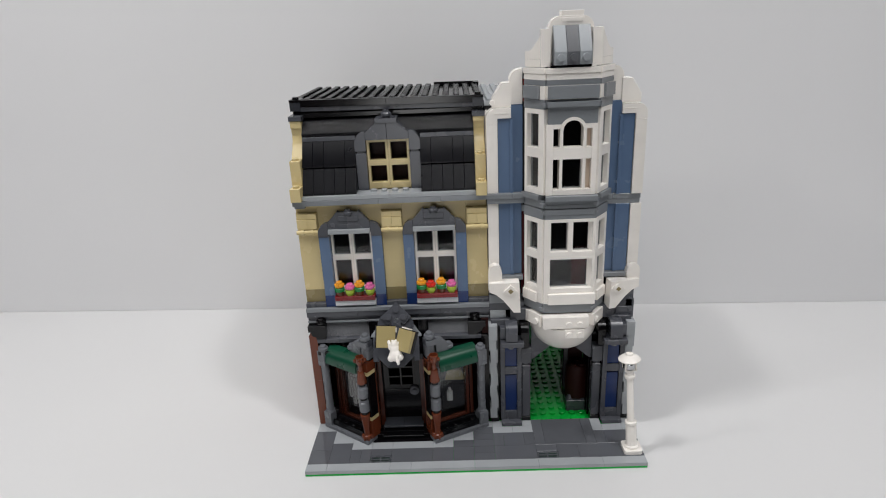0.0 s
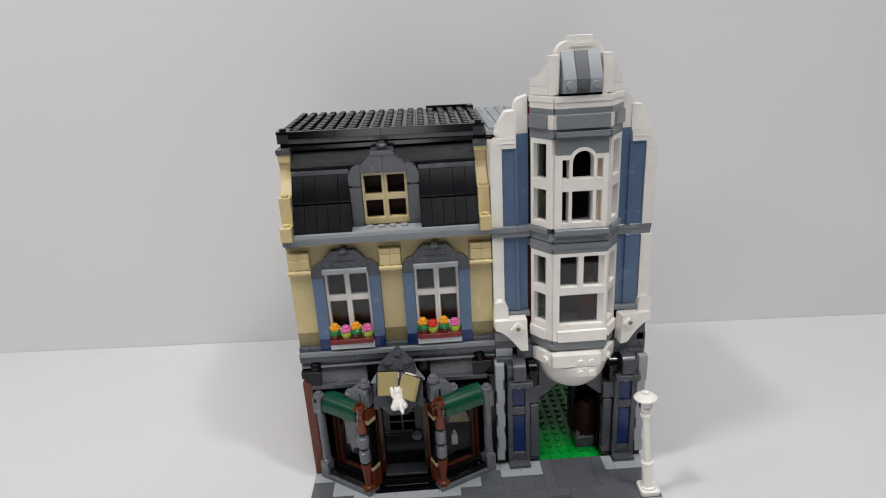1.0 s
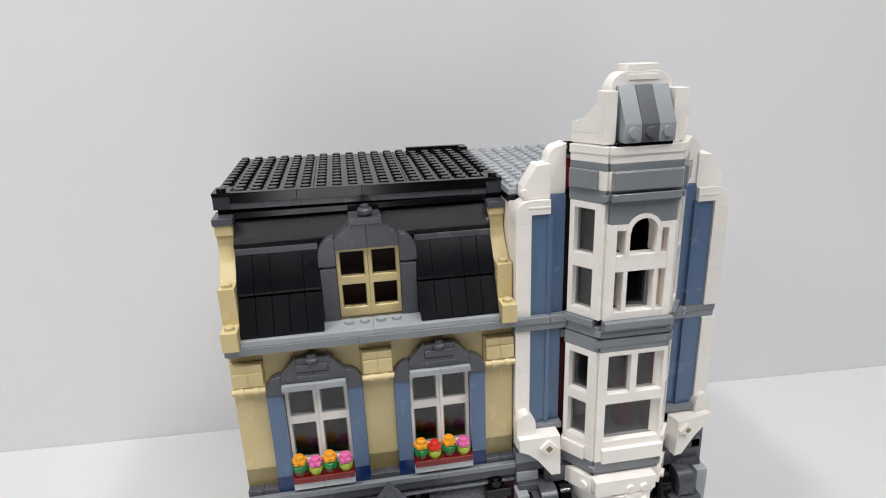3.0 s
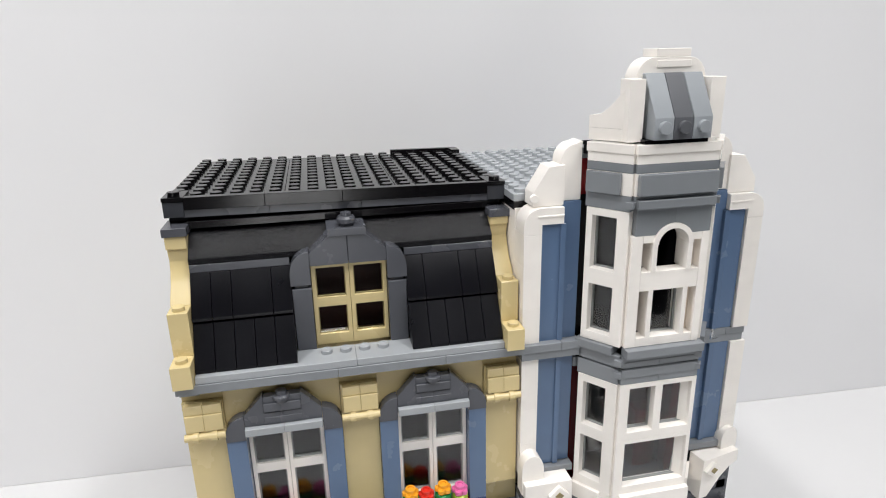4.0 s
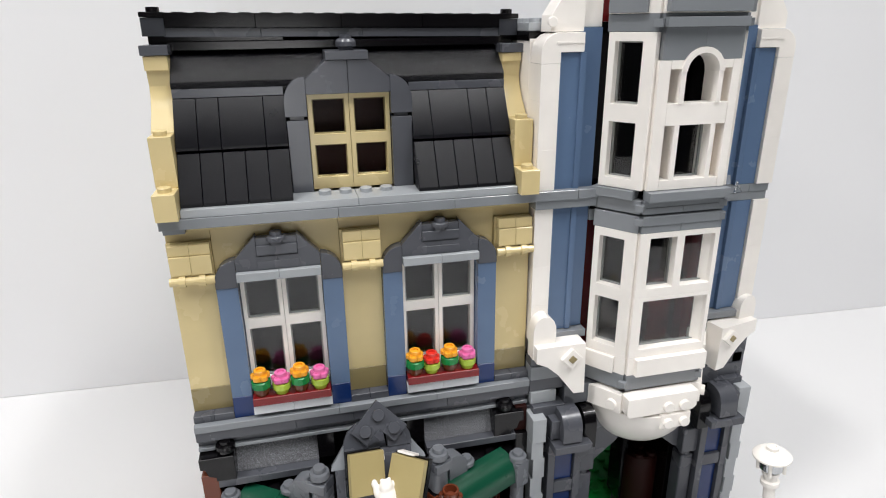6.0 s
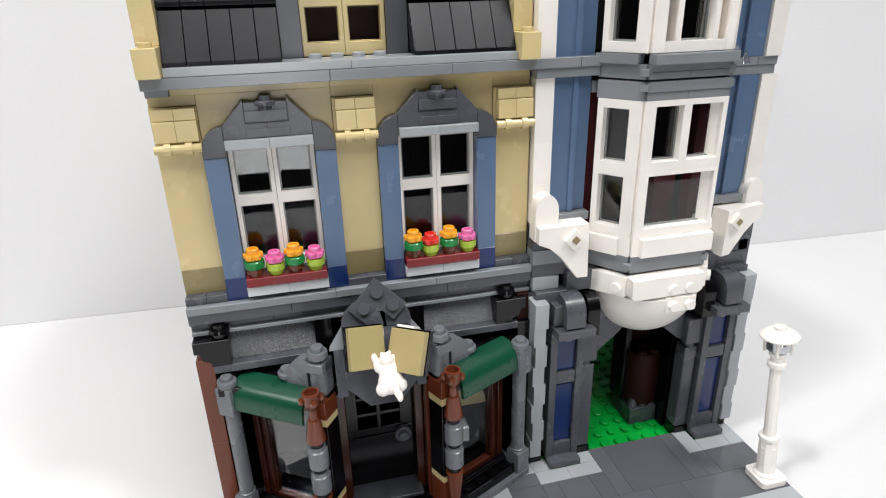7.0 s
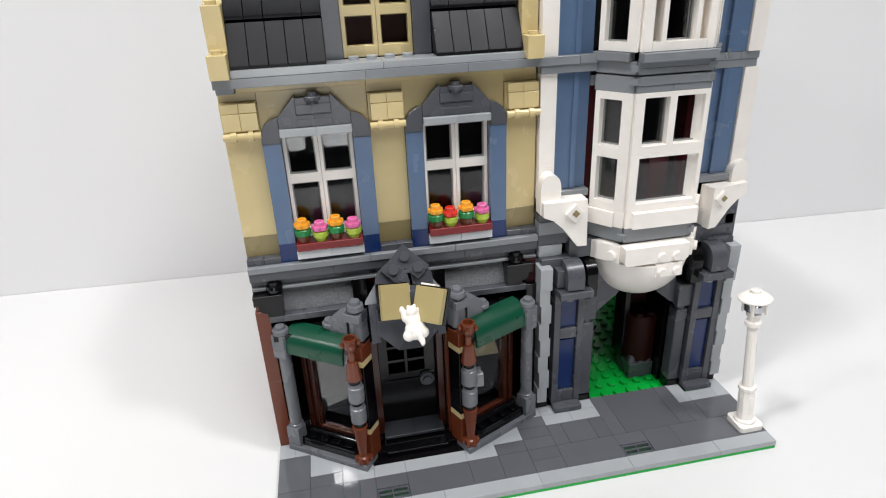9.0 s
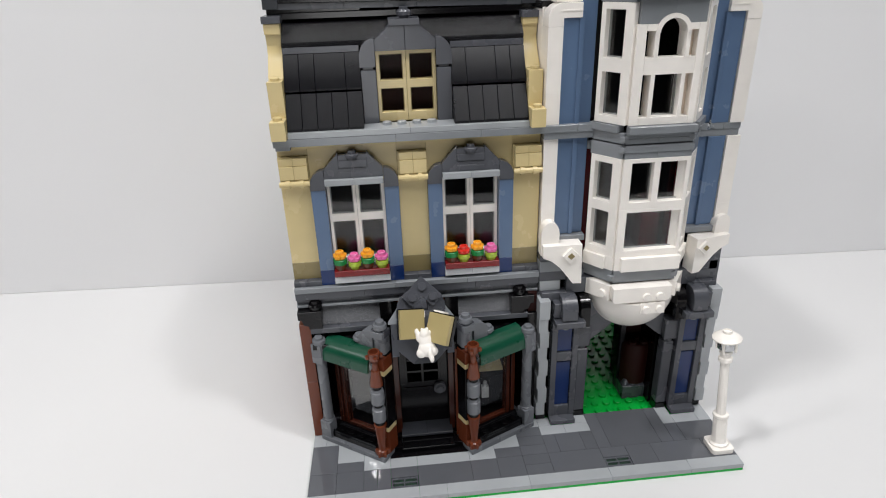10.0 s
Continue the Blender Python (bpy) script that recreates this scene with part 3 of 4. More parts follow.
    sign_part("gable_wing", prism(pts if s > 0 else pts[::-1], 3.9, 4.4), MGRAY)
    sign_part("strut", box(8.95 + s * 1.95 - 0.25, 8.95 + s * 1.95 + 0.25, 3.9, 4.5, 80, 98.4, 0.15), DGRAY)
corner = [(9.1 + (u - v) * 0.0884, 118.9 - (u + v) * 0.707) for u, v in ((-4, -4), (12, -4), (12, 4), (4, 4), (4, 12), (-4, 12))]
sign_part("gable_plate", prism(corner, 3.1, 3.5), DGRAY, "dark gray corner plate set on its point")
for x, z in ((9.1, 118.9), (8.39, 113.25), (9.81, 113.25)):
    sign_part("gable_stud", front_stud(None, x, 3.1, z, 2.45), DGRAY)
for s, yaw, fan, tilt, x0, x1 in ((-1, -5, 22, -29, -1.88, -0.12), (1, -32, -13, -31, 0.16, 2.04)):
    spread = Matrix.Translation(p(9.06, 3.46 if s < 0 else 3.24, 92.2)) @ Matrix.Rotation(radians(yaw), 4, "Z") @ Matrix.Rotation(radians(tilt), 4, "X") @ Matrix.Rotation(radians(fan), 4, "Z")
    for name, mat, block, label in (("page", SIGN_TAN, box(x0, x1, -0.38, 0, 0, 15.8, 0.2), "dark tan smooth square page"), ("page_back", BLACK, box(x0 - 0.02, x1 + 0.02, 0.01, 0.36, -0.2, 16.4, 0.15), "")):
        bmesh.ops.transform(block, matrix=spread, verts=block.verts)
        part(name, block, mat, sign, label)
    if s > 0:
        block = box(0.42, 1.36, -0.32, 0.2, 16.4, 17.3, 0.1)
        bmesh.ops.transform(block, matrix=spread, verts=block.verts)
        part("page_clip", block, WHITE, sign)
sign_part("spine", box(9.02, 9.18, 2.62, 2.9, 102, 105.6, 0.12), WHITE)

# white cat ornament, one fused form
bm = bmesh.new()
for x, y, z, rx, ry, rz in ((9.02, 2.35, 92.0, 5.4, 3.7, 5.2), (8.96, 2.4, 96.4, 4.2, 3.4, 5.2), (8.92, 2.35, 101.0, 3.0, 3.0, 3.2), (8.42, 2.5, 99.8, 1.4, 1.7, 3.6), (8.36, 2.55, 102.4, 1.4, 1.5, 2.0), (9.4, 2.5, 100.4, 1.4, 1.7, 3.6), (9.42, 2.55, 103.0, 1.4, 1.5, 2.0),
                            (8.58, 2.3, 89.6, 3.0, 2.7, 3.0), (9.46, 2.3, 90.4, 3.0, 2.7, 3.0), (9.22, 1.95, 89, 1.5, 1.6, 3.4), (9.32, 1.88, 86.4, 1.4, 1.5, 2.4), (8.74, 2.3, 103.6, 1.0, 0.9, 1.1), (9.1, 2.3, 103.8, 1.0, 0.9, 1.1)):
    bmesh.ops.create_icosphere(bm, subdivisions=3, radius=M, matrix=Matrix.Translation(p(9.1 + (x - 9) * 0.92, 1.7 + (y - 2.35) * 0.9, 78.5 + (z - 84) * 0.9)) @ Matrix.Diagonal((0.9 * rx, 0.9 * ry, 0.9 * rz, 1)))
bmesh.ops.transform(bm, matrix=LEAN, verts=bm.verts)
cat = solid("cat_figurine", bm, WHITE, "small glossy white cat ornament climbing on the hanging sign", "figurine")
mod = cat.modifiers.new("fuse", "REMESH")
mod.mode, mod.voxel_size, mod.use_smooth_shade = "VOXEL", 0.00032, True
mod = cat.modifiers.new("soften", "SMOOTH")
mod.iterations = 4

# ---- tan apartment storey ----
flat = thing("apartment_storey", 9, 8, 110, "tan upper storey with two blue shuttered windows", "building storey")
for x0, x1 in ((0, 2), (8, 10), (16, 17.98)):
    part("pilaster", box(x0, x1, 8.5, 9, 124, 186.8, 0.12), TAN, flat)
    part("wall", box(x0, x1, 8.7, 9, 186.9, 190.5, 0.05), TAN, flat)
    part("pilaster_base", box(x0, x1, 8.47, 9, 113.6, 124, 0.12), DTAN, flat, "dark tan base block")
    part("base_tile", box(x0, (x0 + x1) / 2, 7.95, 9, 110.4, 113.6, 0.15), DGRAY, flat)
    part("base_tile", box((x0 + x1) / 2, x1, 7.95, 9, 110.4, 113.6, 0.15), DGRAY, flat)
    a, b = x0 + 0.12, x1 - 0.02
    m = (a + b) / 2
    for u, w in ((a, m), (m, b)):
        part("capital_tile", box(u, w, 8.0, 8.5, 175.0, 182.4, 0.16), TAN, flat)
        part("capital_tile", box(u, w, 8.1, 8.5, 182.6, 186.6, 0.14), TAN, flat)
    bm = rod_x(None, a - 0.1, b + 0.06, 8.05, 172.6, 1.6)
    for cxx in (a + 0.48, b - 0.48):
        rod_x(bm, cxx - 0.14, cxx + 0.14, 8.05, 172.6, 2.3)
        box(cxx - 0.14, cxx + 0.14, 8.05, 8.5, 171.4, 174.9, 0.1, bm, 0)
    part("capital_rail", bm, TAN, flat, "tan bar with two clips")
part("wall", box(2, 8, 8.7, 9, 171, 190.5, 0.1), TAN, flat)
part("wall", box(10, 16, 8.7, 9, 171, 190.5, 0.1), TAN, flat)
part("side_wall", box(0, 0.9, 9, 23.6, 110.4, 190.5, 0.1), TAN, flat)
part("side_wall", box(17.0, 17.95, 9, 23.6, 110.4, 190.5, 0.1), TAN, flat)
part("back_wall", box(0.9, 17, 22.8, 23.6, 110.4, 190.5, 0.1), TAN, flat)
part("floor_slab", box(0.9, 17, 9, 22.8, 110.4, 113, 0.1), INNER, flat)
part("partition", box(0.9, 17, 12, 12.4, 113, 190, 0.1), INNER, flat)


def shuttered_window(x):
    """A four-light window six studs wide overall with shutters and pediment; x is its left edge."""
    for s, (a, b) in ((0, (x, x + 1)), (1, (x + 5, x + 6))):
        part("shutter", box(a, b, 8.0, 9, 120, 168.2, 0.12), BLUE, flat, "sand blue shutter column")
        part("shutter_foot", box(a, b, 7.98, 9, 110.4, 120, 0.12), DBLUE, flat, "dark blue shutter foot")
        c = [(a, 168.3), (b, 168.3), (b, 179.4)] + arc(b, 171, 1.0, 8.4, 90, 180, 6)
        if s:
            c = mirror(c, (a + b) / 2)
        part("pediment_curve", prism(c, 7.95, 8.6), DGRAY, flat)
    m = x + 3
    for s in (-1, 1):
        c = [(m + s * 0.95, 188.6), (m + s * 0.95, 180.2), (m + s * 0.02, 180.2), (m + s * 0.02, 174.7), (m + s * 1.98, 174.7), (m + s * 1.98, 179.8)]
        part("pediment_slope", prism(c if s > 0 else c[::-1], 7.95, 8.5), DGRAY, flat)
    part("pediment_tile", box(m - 0.95, m + 0.95, 7.86, 8.4, 180.8, 184.6, 0.15), DGRAY, flat)
    part("pediment_tile", box(m - 0.98, m + 0.98, 7.9, 8.4, 174.9, 178.2, 0.12), DGRAY, flat)
    part("pediment_knob", lathe(m, 8.1, [(2.6, 184.6), (2.6, 186), (3.7, 186.3), (3.7, 187.6), (3.4, 187.9), (2.3, 188), (2.2, 189.6)]), DGRAY, flat)
    for a, b in ((x + 1.02, m), (m, x + 4.98)):
        part("lintel_tile", box(a, b, 7.66, 8.4, 171.2, 174.6, 0.16), LGRAY, flat)
    part("pediment_back", box(m - 0.95, m + 0.95, 7.98, 8.5, 178.3, 187.4, 0.1), DGRAY, flat)
    for a in (x + 1.02, m + 0.01):
        cells, rows = [(a + 0.2, a + 1.77)], [(125, 147.6), (152, 169.4)]
        fr = part("window", sash(cells, rows, a, a + 1.97, 120.6, 171.1, 8.65, 9.1), WHITE, flat, "white window with two panes")
        glazing(cells, rows, 8.9, fr, None, None, 0.075)
    part("flower_box", box(x + 1.03, x + 4.97, 7.5, 8.3, 116.8, 120.4, 0.15), DRED, flat, "dark red flower box shelf")
    for a, b in ((x + 1.0, m), (m, x + 5.0)):
        part("sill_tile", box(a, b, 7.66, 8.3, 112.2, 116.2, 0.16), PALE, flat, "pale gray sill tile")
    part("window_apron", box(x + 1, x + 5, 8.3, 9.1, 110.4, 120.5, 0.1), DGRAY, flat)


shuttered_window(2)
shuttered_window(10)
part("cornice_plate", box(0.02, 1.0, 8.3, 23.6, 190.6, 193.5, 0.15), MGRAY, flat)
part("cornice_plate", box(1.0, 8.0, 8.6, 23.6, 190.6, 193.5, 0.15), TAN, flat)
part("cornice_plate", box(8.0, 17.95, 8.6, 23.6, 190.6, 193.5, 0.15), TAN, flat)

# ---- flowers on the shelves ----


def flower(x, z, tall, bloom, label):
    ob = thing("flower", x, 7.92, z, label, "flower", "potted flowers on the window shelves")
    if tall:
        part("pot", lathe(x, 7.92, [(2.5, z), (2.5, z + 1.2), (3.3, z + 1.6), (3.3, z + 3.4)], 14), BROWN, ob)
        part("leaves", lathe(x, 7.92, [(3.4, z + 3.4), (3.9, z + 3.8), (3.9, z + 6.4), (3.5, z + 6.8)], 14), LEAF, ob)
        z0 = z + 6.8
    else:
        part("pot", lathe(x, 7.92, [(2.6, z), (3.2, z + 1.6), (3.7, z + 2.2), (3.7, z + 4.6), (3.4, z + 4.8)], 14), LIME, ob)
        z0 = z + 4.8
    bm = lathe(x, 7.92, [(2.6, z0), (2.8, z0 + 0.4), (2.8, z0 + 3.0)], 16)
    for k in range(5):
        q = 2 * math.pi * (k + 0.3) / 5
        lathe(x + 0.3 * math.cos(q), 7.92 + 0.3 * math.sin(q), [(1.3, z0 + 0.6), (1.6, z0 + 0.9), (1.6, z0 + 2.4), (1.4, z0 + 2.7)], 12, bm)
    lathe(x, 7.92, [(2.45, z0 + 3.0), (2.45, z0 + 4.5), (2.25, z0 + 4.7), (1.5, z0 + 4.7), (1.4, z0 + 3.9)], 16, bm)
    part("bloom", bm, bloom, ob)
    return ob


for x, tall, bloom, word in ((3.5, True, ORANGE, "orange"), (4.5, False, PINK, "pink"), (5.45, True, ORANGE, "orange"), (6.45, False, PINK, "pink"),
                             (11.5, True, ORANGE, "orange"), (12.4, False, RED, "red"), (13.4, True, ORANGE, "orange"), (14.4, False, PINK, "pink")):
    flower(x, 120.45, tall, bloom, f"{word} plastic flower {'with green leaves, taller' if tall else 'in a lime green cup, shorter'}")

# ---- mansard attic ----
attic = thing("mansard_attic", 9, 8, 195, "black mansard attic with tan dormer window and studded roof", "building storey")
for x0, x1 in ((0, 8), (8, 13.7), (13.7, 20.28)):
    part("ledge_tile", box(x0, x1, 7.72, 10 if x1 < 18 else 8.55, 193.6, 197.5, 0.16), MGRAY, attic)
part("ledge_tile", box(1.0, 9, 7.8, 9.6, 197.6, 200.7, 0.16), LGRAY, attic)
part("ledge_tile", box(9, 17.0, 7.8, 9.6, 197.6, 200.7, 0.16), LGRAY, attic)
part("core_wall", box(0.1, 6.2, 11.8, 23.6, 195, 262, 0.1), BLACK, attic)
part("core_wall", box(11.8, 17.9, 11.8, 23.6, 195, 262, 0.1), BLACK, attic)
part("core_wall", box(6.2, 11.8, 14, 23.6, 195, 262, 0.1), UMBER, attic)


def slate(x0, x1, ya, za, yb, zb):
    """A sloping roof piece between the lower edge (ya, za) and the upper edge (yb, zb)."""
    pts = [(ya, za), (ya, za + 1.4), (yb, zb), (yb + 0.6, zb), (ya + 0.9, za)]
    return prism(pts, x0 + 0.008, x1 - 0.008, "x", 0.16)


for xs in ((1.0, 2.0, 3.0, 4.0, 5.0, 6.0), (12.0, 13.0, 14.0, 15.0, 16.0, 17.0)):
    for a, b in zip(xs, xs[1:]):
        part("roof_slate", slate(a, b, 8.12, 200.8, 9.22, 218.8), SLATE, attic, "sanded black roof slope")
for xs in ((1.0, 2.0, 3.0, 5.0, 6.0), (12.0, 13.0, 15.0, 16.0, 17.0)):
    for a, b in zip(xs, xs[1:]):
        part("roof_slate", slate(a, b, 9.14, 219.8, 10.28, 237.6), SLATE, attic)
for x0, x1 in ((1.0, 5.98), (12.02, 17.0)):
    part("roof_strip", box(x0, x1, 10.3, 11.9, 237.7, 240.9, 0.15), DGRAY, attic)
    part("roof_backing", prism([(9.0, 201), (10.6, 237), (11.9, 237), (11.9, 201)], x0, x1, "x", 0), BLACK, attic)
for x0, x1 in ((1.0, 9.0), (9.0, 17.0)):
    part("roof_slope", prism([(10.35, 241), (10.35, 243.4), (11.68, 254), (12.2, 254), (12.2, 241)], x0, x1, "x"), ROOF, attic, "sanded black upper roof slope")
part("roof_strip", box(1.0, 17.0, 11.3, 12.2, 254.2, 257.2, 0.15), BLACK, attic)

# scrolled tan end columns
for x0, x1 in ((0.0, 1.0), (17.0, 18.0)):
    x0, x1 = x0 + 0.01, x1 - 0.01
    col = part("scroll_column", box(x0, x1, 7.35, 9.2, 197.7, 207.6, 0.2), TAN, attic, "tan scrolled end column")
    part("column_block", box(x0, x1, 8.55, 10.4, 207.7, 226.2, 0.2), TAN, col)
    curve = [(9.55, 226.3), (11.2, 226.3), (11.6, 248), (10.75, 248), (10.75, 245.6), (10.85, 242), (10.7, 238), (10.3, 233), (9.85, 229.4)]
    part("column_scroll", prism(curve, x0, x1, "x"), TAN, col)
    part("column_top", box(x0 - 0.04, x1 + 0.02, 10.6, 12.2, 247.6, 251 + (1.7 if x0 < 1 else 0), 0.16), TAN, col)
    lift = 1.8 if x0 < 1 else 0
    part("column_cap", box(x0 - 0.12, x1 + 0.12, 10.5, 12.4, 251.1 + lift, 254.6 + lift, 0.16), DGRAY, col, "dark gray cap plate")
    part("column_stud", stud(None, (x0 + x1) / 2, 7.95, 207.6), TAN, col)
    part("column_stud", stud(None, (x0 + x1) / 2, 9.0, 226.2), TAN, col)

# dormer
part("inner_wall", box(7.0, 11.0, 11.9, 12.2, 200.8, 240, 0.1), UMBER, attic)
dorm = part("dormer", box(6.0, 7.0, 9.5, 12.1, 200.8, 228.6, 0.16), DGRAY, attic, "dark gray dormer surround")
part("dormer_post", box(11.0, 12.0, 9.5, 12.1, 200.8, 228.6, 0.16), DGRAY, dorm)
for s in (-1, 1):
    c = [(9 + s * 2, 230), (9 + s * 3.05, 230)] + [(9 + s * u, w) for u, w in arc(2.05, 235, 1.0, 9.4, 0, 90, 6)] + [(9 + s * 2, 244.4)]
    part("dormer_curve", prism(c if s > 0 else c[::-1], 9.55, 12.1), DGRAY, dorm)
    c = [(9 + s * 0.01, 238), (9 + s * 2.0, 238), (9 + s * 2.0, 243.4), (9 + s * 0.98, 250.2), (9 + s * 0.01, 250.2)]
    part("dormer_gable", prism(c if s > 0 else c[::-1], 9.6, 12.1), DGRAY, dorm)
    part("dormer_neck", box(9 + s * 2.5 - 0.35, 9 + s * 2.5 + 0.35, 9.7, 10.9, 228.6, 230.1, 0.1), DGRAY, dorm)
part("dormer_top", box(8.0, 10.0, 9.5, 11.6, 250.3, 253.5, 0.16), DGRAY, dorm)
part("dormer_knob", lathe(9.05, 10.15, [(2.6, 253.5), (2.8, 254.4), (3.9, 255), (3.9, 256.6), (3.2, 257.6), (2.3, 257.7), (2.2, 259)], 24), DGRAY, dorm)
for a in (7.02, 9.01):
    cells, rows = [(a + 0.22, a + 1.76)], [(205.6, 218.4), (222.6, 236)]
    fr = part("dormer_window", sash(cells, rows, a, a + 1.97, 200.8, 238, 9.95, 10.4), TAN, attic, "tan two-pane window")
    glazing(cells, rows, 10.2, fr, None, DTAN, 0.05, -13)
for k in range(4):
    part("sill_stud", stud(None, 7.5 + k, 8.95, 200.7), LGRAY, attic)

# flat roof, tipped up a little at the free end to fit the camera's view
TIP = Matrix.Translation(p(17.5, 12, 262)) @ Matrix.Rotation(radians(0.72), 4, "Y") @ Matrix.Translation(-p(17.5, 12, 262))


def roof_part(name, bm, mat, label="", kind=""):
    bmesh.ops.transform(bm, matrix=TIP, verts=bm.verts)
    return part(name, bm, mat, attic, label, kind)


for a, b in ((0.9, 5.2), (5.2, 10.0), (10.0, 17.1)):
    roof_part("roof_course", box(a, b, 11.38, 23.6, 257.3, 260.5, 0.15), DGRAY)
for a in (0.0, 17.0):
    roof_part("roof_corner", box(a - 0.02, a + 1.0, 11.3, 13, 257.6, 264, 0.15), IRON)
    roof_part("roof_corner", box(a - 0.04, a + 1.02, 11.25, 13, 264.1, 266, 0.15), BLACK)
    roof_part("corner_stud", stud(None, a + 0.5, 11.75, 266), BLACK)
for a, b in ((1.0, 5.0), (5.0, 9.0), (9.0, 13.0), (13.0, 17.0)):
    roof_part("parapet_tile", box(a, b, 11.25, 11.75, 260.6, 265.8, 0.15), BLACK)
for a, b, c0, c1 in ((0, 6.0, 13, 23.6), (6.0, 12, 11.8, 23.6), (12, 18, 13, 23.6), (1, 6, 11.8, 13), (12, 17, 11.8, 13)):
    roof_part("roof_plate", box(a, b, c0, c1, 260.7, 264.4, 0.12), BLACK)
bm = bmesh.new()
for ix in range(18):
    for iy in range(12):
        if iy > 0 or 0 < ix < 17:
            stud(bm, 0.5 + ix, 12.2 + iy * 0.985, 264.4)
roof_part("roof_stud", bm, BLACK, "rows of black studs", "stuff")
roof_part("roof_frame", box(13.1, 18.0, 23.2, 23.6, 264.5, 267.2, 0.12), BLACK)
roof_part("roof_frame", box(17.4, 18.0, 22.2, 23.2, 264.5, 267.2, 0.12), BLACK)

# ---- gateway under the tower ----
gate = thing("gateway", 25, 7, PAVE, "dark gray arched gateway with blue inset pilasters", "gateway")
part("side_wall", box(17.95, 18.8, 7.7, 25, PAVE, 96, 0.1), DGRAY, gate)
part("side_wall", box(31.2, 32, 7.6, 25, PAVE, 110, 0.1), DGRAY, gate)
# Left wall and ceiling run back unseen to shade the passage; right wall blackened.
part("passage_wall", box(21.0, 22.0, 8.0, 25, 1.7, 92, 0.1), DGRAY, gate)
part("passage_wall", box(28.0, 29.0, 8.2, 11.6, 1.7, 92, 0.1), BLACK, gate)
part("passage_ceiling", box(18.8, 31.2, 7.6, 25, 92, 96, 0.1), BLACK, gate)
# Added black panels block green light leaking past the pilasters.
part("back_panel", box(18.8, 21.0, 7.6, 8.2, 1.7, 92, 0.1), BLACK, gate)
part("back_panel", box(29.0, 31.2, 7.6, 8.2, 1.7, 92, 0.1), BLACK, gate)
# brown column on a gray foot inside the passage; its brown and black include shade
part("passage_foot", box(26.0, 27.95, 8.88, 11.2, 1.7, 11.8, 0.3), DGRAY, gate, "dark gray block with studs")
for sx, sy in ((26.35, 9.3), (27.0, 9.22), (27.65, 9.3), (26.3, 10.2)):
    part("foot_stud", lathe(sx, sy, [(2.6, 11.8), (2.2, 14.4), (1.2, 16.2)], 12), DGRAY, gate)
part("passage_column", lathe(27.2, 10.15, [(8.6, 11.8), (10, 13.4), (10, 41), (9.2, 43.4), (8, 44)], 18), DBROWN, gate, "brown rounded column, toned down for the passage shade")
for sx, sy in ((26.7, 9.4), (27.6, 9.4), (27.2, 10.2)):
    part("column_stud", stud(None, sx, sy, 44), DBROWN, gate)
part("passage_block", box(25.7, 26.25, 9.9, 11.4, 12.7, 62, 0.6), BLACK, gate)
part("passage_block", box(26.2, 27.95, 10.8, 11.4, 43.7, 91.9, 0.6), DBROWN, gate)


def gate_side(flip):
    def axis(a):
        return 49.82 if a < 18.9 else 50.1

    def sp(a, b):
        return (axis(a) - b, axis(a) - a) if flip else (a, b)

    def gbox(name, a, b, y0, y1, z0, z1, mat, label="", c=0.15):
        return part(name, box(*sp(a, b), y0, y1, z0, z1, c), mat, gate, label)

    # rough light gray corner column
    gbox("column_foot", 17.95, 18.75, 6.85, 8.0, PAVE, 10.3, BLACK)
    left, right = [], []
    edges = [10.4, 20, 31, 41, 52, 62, 73, 82]
    for k, (z0, z1) in enumerate(zip(edges, edges[1:])):
        left += [(17.85 + 0.12 * (k % 2), z0), (17.85 + 0.12 * (k % 2), z1)]
        right += [(18.68 - 0.12 * ((k + 1) % 2), z0), (18.68 - 0.12 * ((k + 1) % 2), z1)]
    shape = right + left[::-1]
    part("profile_column", prism([(49.82 - u, w) for u, w in reversed(shape)] if flip else shape, 6.55, 8.0, "y", 0.1), LGRAY, gate, "light gray masonry profile column")
    gbox("column_cap", 17.85, 18.68, 6.5, 8.0, 82.05, 94.6, LGRAY)
    # pilaster with blue panels
    gbox("pedestal_tile", 19.0, 21.0, 6.0, 7.0, PAVE, 8.0, DGRAY)
    gbox("pilaster", 18.95, 19.4, 6.65, 7.4, 8.1, 79, DGRAY)
    gbox("pilaster", 20.6, 21.05, 6.65, 7.4, 8.1, 79, DGRAY)
    gbox("pilaster_rail", 19.4, 20.6, 6.7, 7.4, 8.1, 15.5, DGRAY)
    gbox("pilaster_rail", 19.4, 20.6, 6.7, 7.4, 50.2, 56.6, DGRAY)
    gbox("blue_panel", 19.42, 20.58, 6.9, 7.3, 15.6, 48.6, DBLUE, "glossy dark blue inset panel")
    gbox("blue_panel", 19.42, 20.58, 6.9, 7.3, 56.7, 75.5, DBLUE)
    gbox("pilaster_gap", 19.42, 20.58, 7.1, 7.35, 48.6, 50.2, BLACK)
    part("pilaster_stud", lathe(30.1 if flip else 20.0, 6.85, [(2.4, 73.5), (3.0, 75), (3.0, 79)], 14), MGRAY, gate)
    gbox("capital_plate", 18.95, 21.2, 5.7, 7.4, 78.6, 82.4, DGRAY)
    xa, xb = sp(19.45, 20.6)
    pts = [(5.85, 83.3), (7.4, 83.3), (7.4, 97)] + arc(6.75, 89, 0.9, 8, 90, 180, 7)
    part("capital_scroll", prism(pts, xa, xb, "x"), DGRAY, gate, "curved dark gray scroll block")
    gbox("capital_side", 18.95, 19.45, 6.4, 7.4, 83.3, 93, DGRAY)
    xa, xb = sp(20.95, 21.7)
